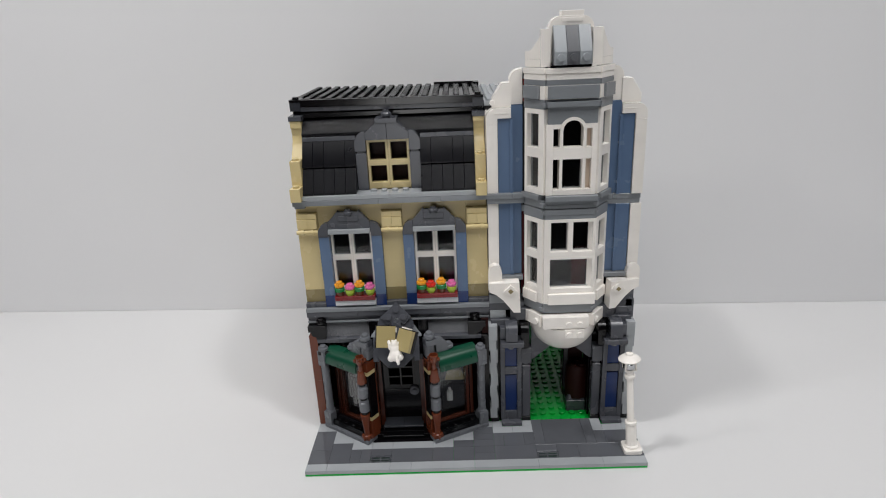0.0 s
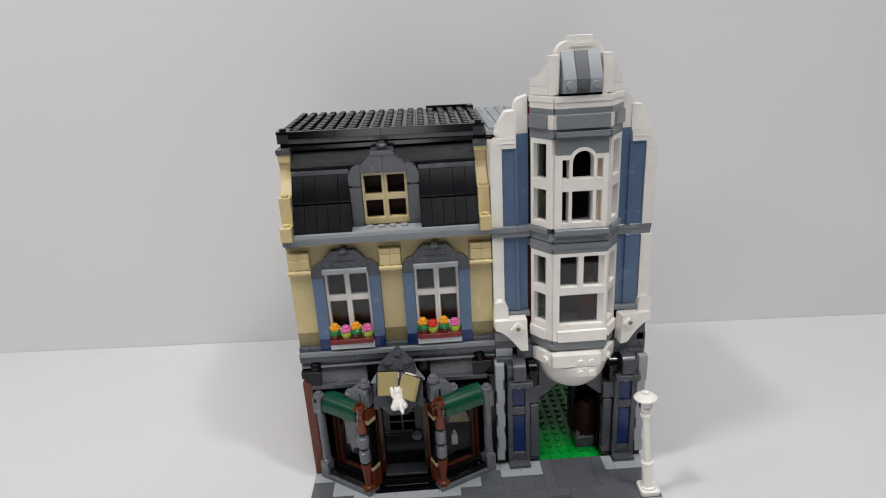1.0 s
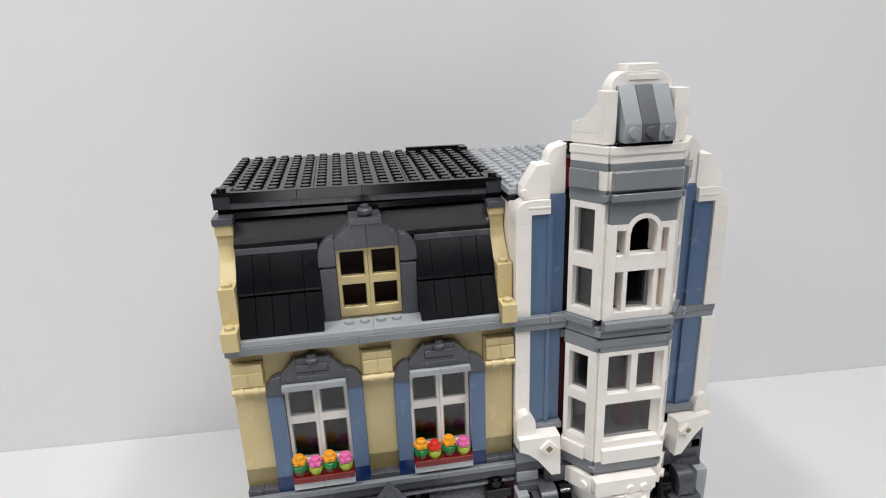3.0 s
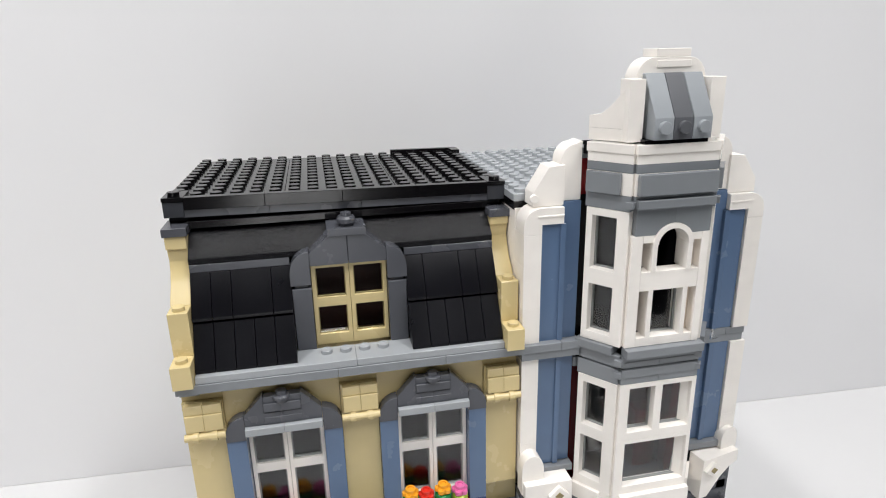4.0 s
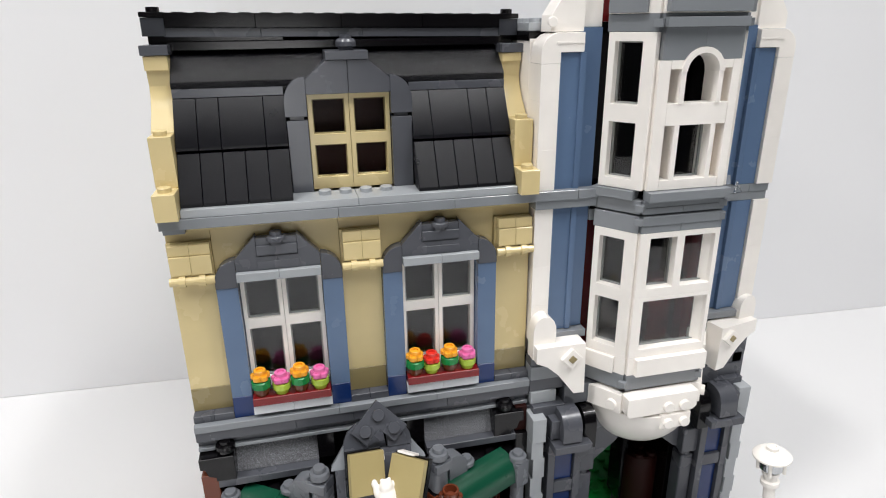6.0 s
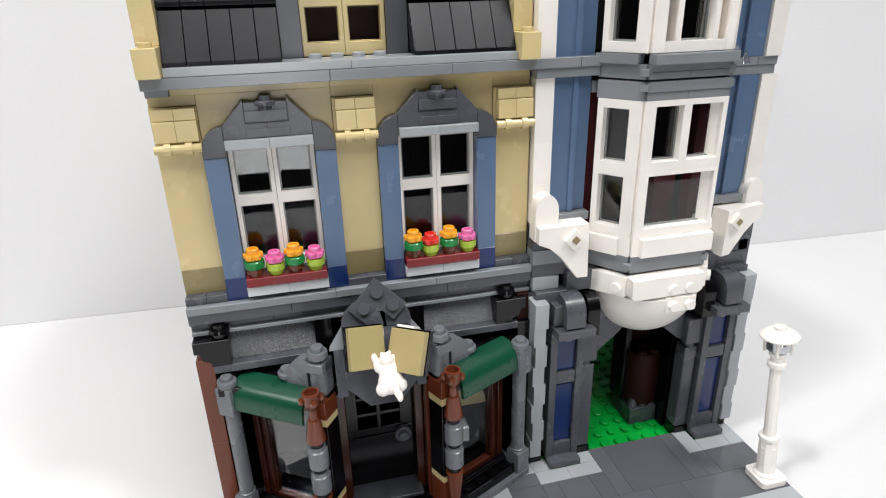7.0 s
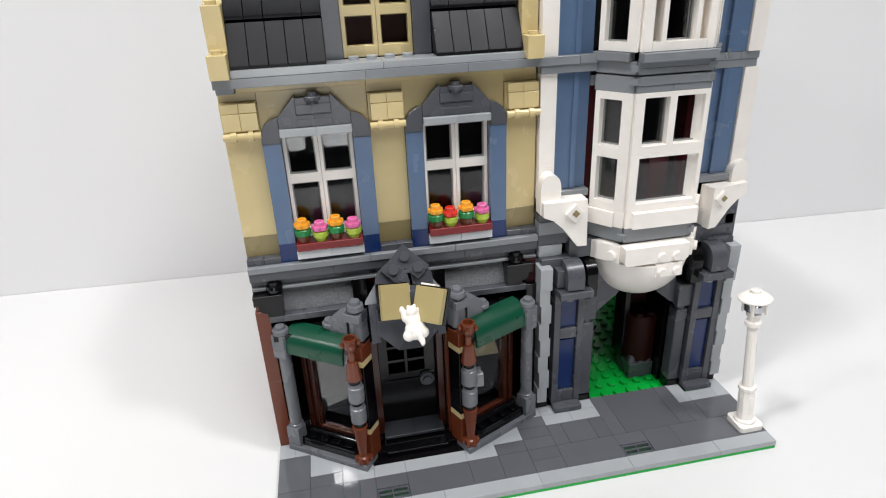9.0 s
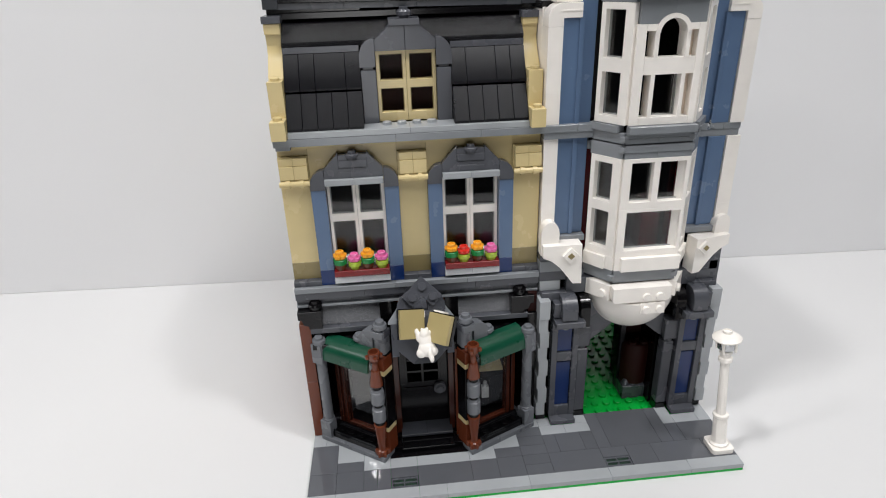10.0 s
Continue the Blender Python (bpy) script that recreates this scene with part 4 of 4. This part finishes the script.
    pts = [(6.3, 76), (7.4, 76), (7.4, 95)] + arc(7.1, 88, 0.8, 7, 90, 180, 6)
    part("capital_curve", prism(pts, xa, xb, "x"), BLACK, gate, "curved black block")
    # inner jamb: shaft, collar and capital
    gbox("jamb_foot", 21.1, 22.0, 6.9, 8.0, 1.7, 8.4, BLACK)
    gbox("jamb_shaft", 21.12, 21.98, 6.98, 8.0, 8.5, 56.4, DGRAY, "", 0.5)
    part("jamb_collar", lathe(50.1 - 21.5 if flip else 21.5, 7.42, [(3.0, 56.4), (3.0, 58.6)]), DGRAY, gate)
    gbox("jamb_capital", 21.0, 22.06, 6.9, 8.0, 58.7, 72.6, DGRAY, "", 0.4)
    # half of the arch, with its slanted haunch
    c = [(25.05, 77), (25.05, 92), (22.06, 92), (22.06, 60), (22.3, 60.6), (23.7, 70.2), (24.3, 77)]
    if flip:
        c = [(50.1 - u, w) for u, w in reversed(c)]
    part("arch_block", prism(c, 7.45, 8.2), DGRAY, gate, "dark gray arch half")
    gbox("upper_block", 18.1, 20.0, 7.1, 8.0, 92.5, 97.8, DGRAY)
    gbox("upper_block", 18.05, 19.6, 7.5, 8.3, 97.9, 104, LGRAY if not flip else DGRAY)
    gbox("upper_block", 20.0, 25.05, 7.3, 8.2, 96.1, 106, DGRAY)


gate_side(False)
gate_side(True)
part("upper_block", box(18.0, 21.4, 7.6, 8.4, 104.1, 110.2, 0.15), DGRAY, gate)
part("upper_block", box(29.3, 31.85, 7.6, 8.4, 104.1, 110.2, 0.15), DGRAY, gate)
part("upper_block", box(29.8, 31.85, 7.4, 8.4, 110.3, 124, 0.15), DGRAY, gate)
part("upper_block", box(18.0, 20.2, 7.5, 8.4, 110.3, 117, 0.15), MGRAY, gate)
part("upper_block", box(18.0, 20.2, 7.6, 8.4, 117.1, 121, 0.15), DGRAY, gate)
part("upper_slab", box(18.0, 32, 8.4, 25, 104, 112, 0.1), DGRAY, gate)

# ---- oriel tower ----
tower = thing("oriel_tower", 25, 8, 107.4, "white and sand blue tower with a three-sided bay window", "tower")
AXIS = 25.12
SIDE = ((21.36, 7.98), (22.92, 5.9))
ANGLE = math.degrees(math.atan2(SIDE[0][1] - SIDE[1][1], SIDE[1][0] - SIDE[0][0]))
LEN = math.hypot(SIDE[0][1] - SIDE[1][1], SIDE[1][0] - SIDE[0][0])


def tower_side(flip):
    def sp(a, b):
        return (2 * AXIS - b, 2 * AXIS - a) if flip else (a, b)

    def tbox(name, a, b, y0, y1, z0, z1, mat, label="", c=0.14, parent=tower):
        return part(name, box(*sp(a, b), y0, y1, z0, z1, c), mat, parent, label)

    def tprism(name, pts, y0, y1, mat, label="", c=0.14):
        return part(name, prism(mirror(pts, AXIS) if flip else pts, y0, y1, "y", c), mat, tower, label)

    # corner column in courses
    for z0, z1 in ((128, 145.9), (145.9, 163.7), (163.7, 185.8 if flip else 189.7), (193.4, 214.3), (214.3, 233.3), (233.3, 247.4)):
        tbox("corner_brick", 18.05, 19.05, 8.0, 9.6, z0, z1, WHITE, "white corner column brick", 0.06)
    tprism("corner_top", [(19.05, 247.5), (19.05, 251.6), (20.25, 251.6), (20.25, 258.8), (18.95, 258.8)] + arc(18.95, 251.4, 0.9, 7.4, 90, 180, 6) + [(18.05, 247.5)], 8.0, 9.4, WHITE, "rounded white column top")
    tbox("cap_strip", 18.8, 20.25, 7.96, 8.4, 254.8, 255.6, WHITE, "", 0.05)
    # blue strips
    for z0, z1, z2 in ((132.4, 185.8 if flip else 189.7, 185.8 if flip else 189.7), (193.4, 251.4, 260.4)):
        tbox("blue_panel", 19.08, 20.2, 8.15, 9.4, z0, z1, BLUE, "sand blue panel")
        tbox("blue_panel", 20.2, 21.2 if z0 < 190 else 21.3, 8.3, 9.4, z0, z2, BLUE)
        tbox("blue_rib", 20.1, 20.42, 8.04, 8.5, z0, z1, BLUE, "sand blue rib")
    tbox("blue_sill", 19.1, 21.3, 7.8, 9, 128.6, 132.1, MGRAY)
    # middle band
    if flip:
        tbox("band_tile", 18.15, 19.4, 8.1, 9.2, 189.8, 193.3, MGRAY)
        tbox("band_tile", 19.4, 21.4, 8.1, 9.2, 189.8, 193.3, MGRAY)
        tbox("band_tile", 18.2, 21.4, 8.15, 9.2, 185.9, 189.7, MGRAY)
    else:
        tbox("band_tile", 20.3, 21.4, 7.72, 8.55, 193.6, 197.5, MGRAY)
        tbox("band_tile", 18.0, 21.4, 7.82, 8.6, 189.8, 193.5, MGRAY)
    # reveals beside the bay
    tbox("reveal", 21.2, 22.2, 8.7, 9.6, 114, 182.6, MAROON, "dark reddish recess")
    tbox("reveal", 21.3, 22.2, 8.7, 9.6, 193.3, 262.3, BLACK)
    tbox("reveal", 21.2, 21.9, 8.2, 9.4, 182.6, 187.4, MGRAY)
    tbox("reveal", 21.32, 21.9, 8.6, 9.6, 262.4, 277.8, DRED)
    tbox("reveal", 21.32, 21.9, 8.55, 9.6, 277.9, 282.4, MGRAY)
    # shoulders
    tprism("shoulder", [(18.6, 259), (20.3, 259), (20.3, 276), (19.45, 275.5), (18.62, 265)], 8.3, 9.6, WHITE, "stepped white gable shoulder")
    tprism("shoulder", [(20.15, 260.6), (21.3, 260.6), (21.3, 265.9), (21.28, 283.5), (21.3, 285.3)] + arc(20.95, 276.7, 0.8, 7.6, 90, 180, 6), 8.45, 9.7, WHITE)
    if not flip:
        part("shoulder_pin", front_stud(None, 18.62, 8.3, 262.6, 1.9, 1.6), WHITE, tower)
    # bracket beside the bay foot; the corner one is turned and squashed to fit the camera's view
    def bracket(name, pts, y0, y1, mat, label="", c=0.14):
        if flip:
            pts = [(u, 105.3 + (w - 104.5) * 0.88) for u, w in pts]
        bm = prism(mirror([(u - 20.95, w) for u, w in pts], 0) if flip else [(u - 20.95, w) for u, w in pts], y0 - 6.75, y1 - 6.75, "y", c)
        placed(bm, 29.4 if flip else 20.95, 6.75, 12 if flip else 0)
        return part(name, bm, mat, tower, label)

    bracket("bracket_knob", arc(18.6 - 0.2 * flip, 135.8, 0.66, 7.2, 180, 0, 9) + [(19.26 - 0.2 * flip, 122.4), (17.94 - 0.2 * flip, 122.4)], 7.2, 8.0, WHITE, "white rounded bracket head")
    bracket("bracket", [(18.0, 129.8), (20.85, 129.8), (20.95, 104.5), (20.3, 104.7), (19.9, 109), (19.3, 115.4), (18.65, 120), (18.0, 122.4)], 6.75, 7.9, WHITE, "white curved bracket")
    d = 20.0 + 0.2 * flip
    bracket("bracket_tile", [(d, 128.4), (d + 0.62, 123.6), (d, 118.8), (d - 0.62, 123.6)], 6.5, 6.76, WHITE)
    bracket("bracket_pin", [(d, 125.6), (d + 0.26, 123.6), (d, 121.6), (d - 0.26, 123.6)], 6.44, 6.52, DTAN, "small tan diamond", 0.05)
    # slanted bay side
    turn = (2 * AXIS - SIDE[1][0] + 0.22, SIDE[1][1], ANGLE) if flip else (*SIDE[0], -ANGLE)

    def lb(name, a, b, y0, y1, z0, z1, mat, parent, label=""):
        return part(name, placed(box(*((LEN - b, LEN - a) if flip else (a, b)), y0, y1, z0, z1, 0.14), *turn), mat, parent, label)

    side = lb("bay_side", 0, LEN - 0.1, 0, 0.9, 106.9, 114.4, MGRAY, tower, "slanted side of the bay window")
    lb("bay_tile", 0.1, 1.9, -0.22, 0.6, 114.5, 122.4, WHITE, side)
    lb("bay_block", 0.0, LEN - 0.1, 0, 0.9, 114.4, 123, WHITE, side)
    for z0, z1, rows in ((123, 180.8, [(127, 149.3), (155.1, 177.2)]), (198.8, 258.6, [(202.8, 225.1), (232.1, 255.4)])):
        cells = [(0.44, 1.82)]
        a, b = 0.1, LEN - 0.14
        if flip:
            cells, a, b = [(LEN - 1.82, LEN - 0.44)], 0.14, LEN - 0.1
        fr = part("bay_window", placed(sash(cells, rows, a, b, z0, z1, 0.0, 0.75), *turn), WHITE, tower, "white slanted bay window")
        glazing(cells, rows, 0.55, fr, turn, None, 0.075)
    lb("bay_block", 0, LEN - 0.1, 0, 0.9, 180.9, 188.2, MGRAY, side)
    lb("bay_block", 0, LEN - 0.1, 0.02, 0.9, 189, 194.7, MGRAY, side)
    lb("bay_tile", -0.1, 2.1, -0.25, 0.6, 194.8, 198.6, MGRAY, side)
    lb("bay_block", 0, LEN - 0.1, 0, 0.9, 258.8, 265, MGRAY, side)
    lb("bay_tile", 0.08, 1.95, -0.22, 0.6, 265.4, 274, MGRAY, side)
    lb("bay_block", 0, LEN - 0.1, 0.02, 0.9, 265.1, 274.2, WHITE, side)
    lb("bay_block", 0, LEN - 0.1, 0, 0.9, 274.3, 277.8, MGRAY, side)
    lb("bay_block", 0, LEN - 0.1, 0, 0.9, 277.9, 281.7, WHITE, side)
    lb("bay_tile", -0.05, LEN - 0.1, -0.06, 1.2, 281.8, 285.6, WHITE, side)
    for z in (186.1, 191.9, 261.8, 110.2):
        lb("hinge", LEN - 0.32, LEN + 0.12, -0.2, 0.3, z - 1.4, z + 1.4, MGRAY, side)
    # corbel plates above the dome
    lb("corbel_plate", -0.1, LEN + 0.02, -0.3, 1.6, 95.8, 105.6, WHITE, tower)
    bm = front_stud(None, (0.5 if flip else LEN - 0.5), -0.3, 100, 2.5)
    part("corbel_stud", placed(bm, *turn), WHITE, tower)
    # gable wing on the slanted side of the bay, and its cheek beside the hood
    curve = [(-0.15, 291), (LEN - 0.5, 291), (LEN - 0.5, 310), (2.04, 310)] + [(2.04 - 1.59 * math.sin(radians(a)), 296.6 + 13.4 * (1 - math.sin(radians(a))) ** 1.3) for a in (8, 18, 30, 45, 65, 85)] + [(-0.15, 295.8)]
    if flip:
        curve = [(LEN - u, w) for u, w in reversed(curve)]
    part("gable_wing", placed(prism(curve, 0.25, 0.95), *turn), WHITE, tower, "curved white gable wing")
    lb("gable_foot", -0.15, LEN - 0.5, 0.25, 0.95, 286.1, 290.9, WHITE, tower)
    tbox("gable_cheek", 22.58, 23.4, 6.3, 7.3, 286.2, 310, WHITE, "white cheek beside the hood", 0.12)


tower_side(False)
tower_side(True)
# centre of the bay
bay = part("bay_front", box(23.0, 27.65, 5.9, 7, 106.7, 114.2, 0.14), MGRAY, tower, "front of the white bay window")


def cb(name, x0, x1, y0, y1, z0, z1, mat, label=""):
    return part(name, box(x0, x1, y0, y1, z0, z1, 0.14), mat, bay, label)


cb("bay_tile", 23.4, 27.75, 5.6, 6, 114.4, 122.8, WHITE)
cb("bay_block", 23.0, 27.65, 5.9, 7, 114.3, 123, WHITE)
cells, rows = [(23.56, 27.42)], [(127, 150)]
low = part("bay_window", sash(cells, rows, 23.0, 27.65, 123, 151.9, 5.9, 6.7), WHITE, tower, "white bay window with three panes")
glazing(cells, rows, 6.45, low, None, None, 0.075)
cells, rows = [(23.6, 25.15), (25.6, 27.38)], [(156, 178.4)]
part("upper_sash", sash(cells, rows, 23.0, 27.65, 151.9, 180.8, 5.9, 6.7), WHITE, low)
glazing(cells, rows, 6.45, low, None, None, 0.075)
for z0, z1, y0 in ((180.9, 184.1, 5.9), (189, 191.7, 5.9)):
    cb("bay_block", 23.0, 25.25, y0, 7, z0, z1, MGRAY)
    cb("bay_block", 25.25, 27.65, y0, 7, z0, z1, MGRAY)
cb("bay_block", 23.0, 27.65, 5.84, 7, 184.2, 188.2, MGRAY)
cb("bay_block", 23.0, 27.65, 5.9, 7, 191.8, 194.7, MGRAY)
cb("bay_tile", 23.05, 27.62, 5.5, 6.2, 194.8, 198.6, MGRAY)
# upper light: three tall slots, the middle one arched
up = part("bay_window", box(23.05, 23.68, 5.9, 6.7, 198.8, 248.6, 0.14), WHITE, tower, "white bay window with an arched middle light")
part("stile", box(26.98, 27.42, 5.9, 6.7, 198.8, 248.6, 0.14), WHITE, up)
part("rail", box(23.68, 26.98, 5.92, 6.7, 198.8, 202.8, 0.1), WHITE, up)
part("rail", box(23.68, 26.98, 5.92, 6.7, 224.3, 232.7, 0.1), WHITE, up)
for x0, x1 in ((24.22, 24.5), (26.22, 26.5)):
    part("mullion", box(x0, x1, 5.92, 7, 202.8, 224.3, 0.1), WHITE, up)
    part("mullion", box(x0, x1, 5.84, 7, 232.7, 244.3, 0.1), WHITE, up)
ring = arc(25.36, 244.3, 1.14, 9.0, 0, 180, 12) + arc(25.36, 244.3, 0.86, 6.8, 180, 0, 12)
part("arch_ring", prism(ring, 5.8, 7, "y", 0.08), WHITE, up)
glazing([(24.5, 26.22)], [(202.8, 224.3)], 6.6, up, None, None, 0.075)
for s in (-1, 1):
    c = [(25.36 + s * u, w) for u, w in [(2.1 - s * 0.06, 248.7), (2.1 - s * 0.06, 260.2), (0.0, 260.2)] + list(reversed(arc(0, 244.3, 1.15, 9.1, 28, 90, 8)))]
    part("arch_spandrel", prism(c if s > 0 else c[::-1], 5.9, 7, "y", 0.1), MGRAY, up)
    part("slot_head", box(23.68 if s < 0 else 26.42, 24.32 if s < 0 else 26.98, 5.9, 6.7, 245.4, 248.6, 0.1), WHITE, up)
    part("slot_side", box(23.68 if s < 0 else 26.5, 23.74 if s < 0 else 26.98, 6.5, 7.3, 202.8, 245.4, 0.05), WARM_WHITE, up)
cb("bay_tile", 23.1, 27.4, 5.6, 6.1, 260.3, 263.8, MGRAY)
cb("bay_block", 23.03, 27.48, 5.9, 7.2, 260.4, 265, MGRAY)
cb("bay_tile", 23.12, 27.4, 5.6, 6.1, 265.6, 274.1, MGRAY)
cb("bay_block", 23.03, 27.48, 5.9, 7.2, 265.1, 274.2, WHITE)
cb("bay_block", 23.03, 27.48, 5.9, 7.2, 274.3, 277.8, MGRAY)
cb("bay_block", 23.03, 27.48, 5.9, 7.2, 277.9, 281.7, WHITE)
cb("bay_tile", 22.95, 27.45, 5.82, 7.6, 281.8, 285.6, WHITE)
for z0, z1 in ((280.1, 285.3), (106.9, 112.9), (183.5, 197.2)):
    # Interior pieces carry the room's darkness in their colour.
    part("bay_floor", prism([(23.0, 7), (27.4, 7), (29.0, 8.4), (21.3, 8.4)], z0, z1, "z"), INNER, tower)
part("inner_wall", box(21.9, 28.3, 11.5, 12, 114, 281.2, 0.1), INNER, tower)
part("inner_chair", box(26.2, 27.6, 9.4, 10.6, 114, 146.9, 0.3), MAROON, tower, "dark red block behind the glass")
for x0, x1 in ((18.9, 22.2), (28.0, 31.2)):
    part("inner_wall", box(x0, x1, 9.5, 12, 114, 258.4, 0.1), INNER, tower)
part("side_wall", box(18.05, 19.0, 9.6, 24, 114, 256.4, 0.1), WHITE, tower)
part("side_wall", box(31.2, 32.1, 9.6, 24, 114, 256.4, 0.1), WHITE, tower)
part("back_wall", box(19.0, 31.2, 23.4, 24, 114, 257.4, 0.1), BLUE, tower)
# dome and corbel
bm = lathe(25.25, 8.4, [(27 * math.sin(radians(a)), 95.6 - 27 * math.cos(radians(a))) for a in (1, 8, 16, 24, 32, 40, 48, 56, 64, 72, 80, 88)], 40)
part("dome", bm, WHITE, tower, "glossy white half dome under the bay")
cor = part("corbel_front", prism([(23.0, 96), (26.95, 96), (27.2, 97.6), (27.2, 105.6), (22.85, 105.6), (22.85, 97.6)], 5.15, 7.6), WHITE, tower)
for x in (25.35, 26.35):
    part("corbel_stud", front_stud(None, x, 5.15, 99.4, 2.5), WHITE, cor)
    part("corbel_stud", front_stud(None, x, 5.0, 91.6, 2.4), WHITE, cor)
part("corbel_tile", box(24.95, 26.8, 5.0, 5.8, 88.2, 95.6, 0.3), WHITE, cor)
# gable top
cap = [(23.28, 285.8), (27.08, 285.8), (27.08, 307)] + arc(26.13, 308.6, 0.95, 9.0, 0, 90, 6) + arc(24.23, 308.6, 0.95, 9.0, 90, 180, 6)
part("gable_cap", prism(cap, 7.15, 8.3), WHITE, tower, "rounded white gable top")
part("gable_tile", box(24.36, 26.2, 7.2, 8.6, 317.7, 320.8, 0.16), WHITE, tower)
part("gable_line", box(24.36, 26.2, 7.1, 7.3, 313.8, 316.4, 0.12), WHITE, tower)
for x0, x1, mat in ((23.62, 24.65, HOOD), (24.65, 25.68, HOOD_DARK), (25.68, 26.7, HOOD)):
    c = [(5.65, 287.3), (5.65, 295.6), (6.9, 311.8), (7.15, 311.8), (7.15, 287.3)]
    hood = part("dormer_hood", prism(c, x0 + 0.01, x1 - 0.01, "x", 0.16), mat, tower, "sloped gray hood block")
    part("hood_stud", front_stud(None, (x0 + x1) / 2, 5.65, 292, 2.5), mat, hood)
part("hood_base", box(23.3, 26.7, 5.85, 7.2, 285.6, 287.3, 0.05), BLACK, tower)

part("gable_tile", box(26.35, 27.1, 5.86, 6.3, 285.7, 287.4, 0.1), WHITE, tower)

# studded flat roof behind the tower
deck = part("rear_roof", box(18.0, 31.2, 9.7, 24, 259.3, 262.4, 0.14), LGRAY, tower, "light gray studded roof plate")
part("rear_roof_edge", box(18.0, 19.2, 9.65, 24, 255.6, 259.2, 0.12), BLACK, tower)
bm = bmesh.new()
for ix in range(13):
    for iy in range(14):
        stud(bm, 18.5 + ix, 10.2 + iy, 262.4)
part("roof_stud", bm, LGRAY, deck, "rows of light gray studs", "stuff")

part("clear_clip", prism([(29.3, 191.5), (29.75, 191.9), (29.5, 195), (29.4, 196.8)], 7.3, 7.45), GLASS, tower, "small clear clip")

# ---- street lamp ----
lamp = thing("street_lamp", 31.0, 1.95, PAVE, "white toy street lamp leaning slightly on the pavement edge", "lamp post")
lean = Matrix.Translation(p(31.0, 1.95, PAVE)) @ Euler((radians(-3.2), radians(-3.6), 0)).to_matrix().to_4x4() @ Matrix.Translation(-p(31.0, 1.95, PAVE))


def lamp_part(name, bm, mat, label="", parent=None):
    bmesh.ops.transform(bm, matrix=lean, verts=bm.verts)
    return part(name, bm, mat, parent or lamp, label)


X, Y = 31.0, 1.95
cc = [(X + sx * 0.58 + 0.28 * math.cos(radians(a)), Y + sy * 0.58 + 0.28 * math.sin(radians(a))) for sx, sy, a0 in ((1, 1, 0), (-1, 1, 90), (-1, -1, 180), (1, -1, 270)) for a in (a0, a0 + 30, a0 + 60, a0 + 90)]
part("base", prism(cc, PAVE + 0.05, PAVE + 3.2, "z"), WHITE, lamp)
lamp_part("plinth", lathe(X, Y, [(5.6, 8), (5.6, 9.2), (4.4, 10), (4.2, 10.6), (4.0, 26.5), (3.9, 27.2), (4.5, 27.8), (4.5, 29.6), (3.8, 30)], 10), WHITE)
for k in range(5):
    q = radians(-90 + 72 * k)
    panel = box(-0.16, 0.16, -0.5, -0.44, 13.5, 24, 0.3, None, 0)
    placed(panel, 0, 0, 72 * k)
    bmesh.ops.translate(panel, vec=p(X, Y, 0), verts=panel.verts)
    lamp_part("plinth_panel", panel, WHITE)
lamp_part("shaft", lathe(X, Y, [(2.9, 30), (2.7, 34), (2.5, 66)], 12), WHITE)
lamp_part("collar", lathe(X, Y, [(2.5, 66), (3.9, 66.6), (3.9, 68.6), (2.8, 69.2), (2.8, 71.4), (3.6, 72), (3.6, 73.6)]), WHITE)
lamp_part("lantern", lathe(X, Y, [(3.2, 73.6), (4.9, 75.2), (5.0, 79.4), (4.4, 81)]), CHROME, "silver barrel lantern")
for k in range(4):
    q = radians(45 + 90 * k)
    lamp_part("lantern_stay", lathe(X + 0.65 * math.cos(q), Y + 0.65 * math.sin(q), [(0.8, 73.4), (0.8, 81.6)], 8), WHITE)
lamp_part("shade", lathe(X, Y, [(4.6, 80.6), (8.0, 81.2), (8.0, 81.9), (6.6, 83.2), (4.4, 84.4), (2.6, 84.8), (2.5, 86.2), (1.7, 86.4), (1.5, 85.6)], 28), WHITE, "wide white disc shade")

# ---- tripod in front of the table, mirrored in the panes ----
stand = tagged(new("tripod"), "black tripod with a clamp arm standing before the table", "tripod")
stand.location = (0.0, -1.05, -0.75)
ORIGIN[stand.name] = stand.location.copy()


def rod(a, b, r, n=10):
    a, b = Vector(a), Vector(b)
    turn = Matrix.Translation(a) @ (b - a).to_track_quat("Z", "Y").to_matrix().to_4x4()
    return lathe(0, 0, [(r, 0), (r, (b - a).length / M)], n, None, turn)


for k in range(3):
    q = radians(30 + 120 * k)
    part("leg", rod((0.02 * math.cos(q), -1.05 + 0.02 * math.sin(q), -0.2), (0.3 * math.cos(q), -1.05 + 0.3 * math.sin(q), -0.75), 8), IRON, stand)
part("column", rod((0, -1.05, -0.24), (0, -1.05, -0.02), 9), IRON, stand)
part("head", box(-4.5, 1.5, -134, -128, -70, -20, 3), BLACK, stand)
part("head", box(-2, 4.5, -133.5, -129.5, -4, 14, 3), BLACK, stand)
part("clamp_arm", rod((0.01, -1.05, -0.02), (0.075, -1.05, -0.045), 5), IRON, stand)
part("clamp", box(7, 10, -133, -129, -60, -26, 2), BLACK, stand)
part("clamp_bar", box(3, 7, -131.6, -130.4, -46, -38, 1), BLACK, stand)
part("head_knob", box(-7, -4.5, -132, -130, -30, -12, 1.5), BLACK, stand)
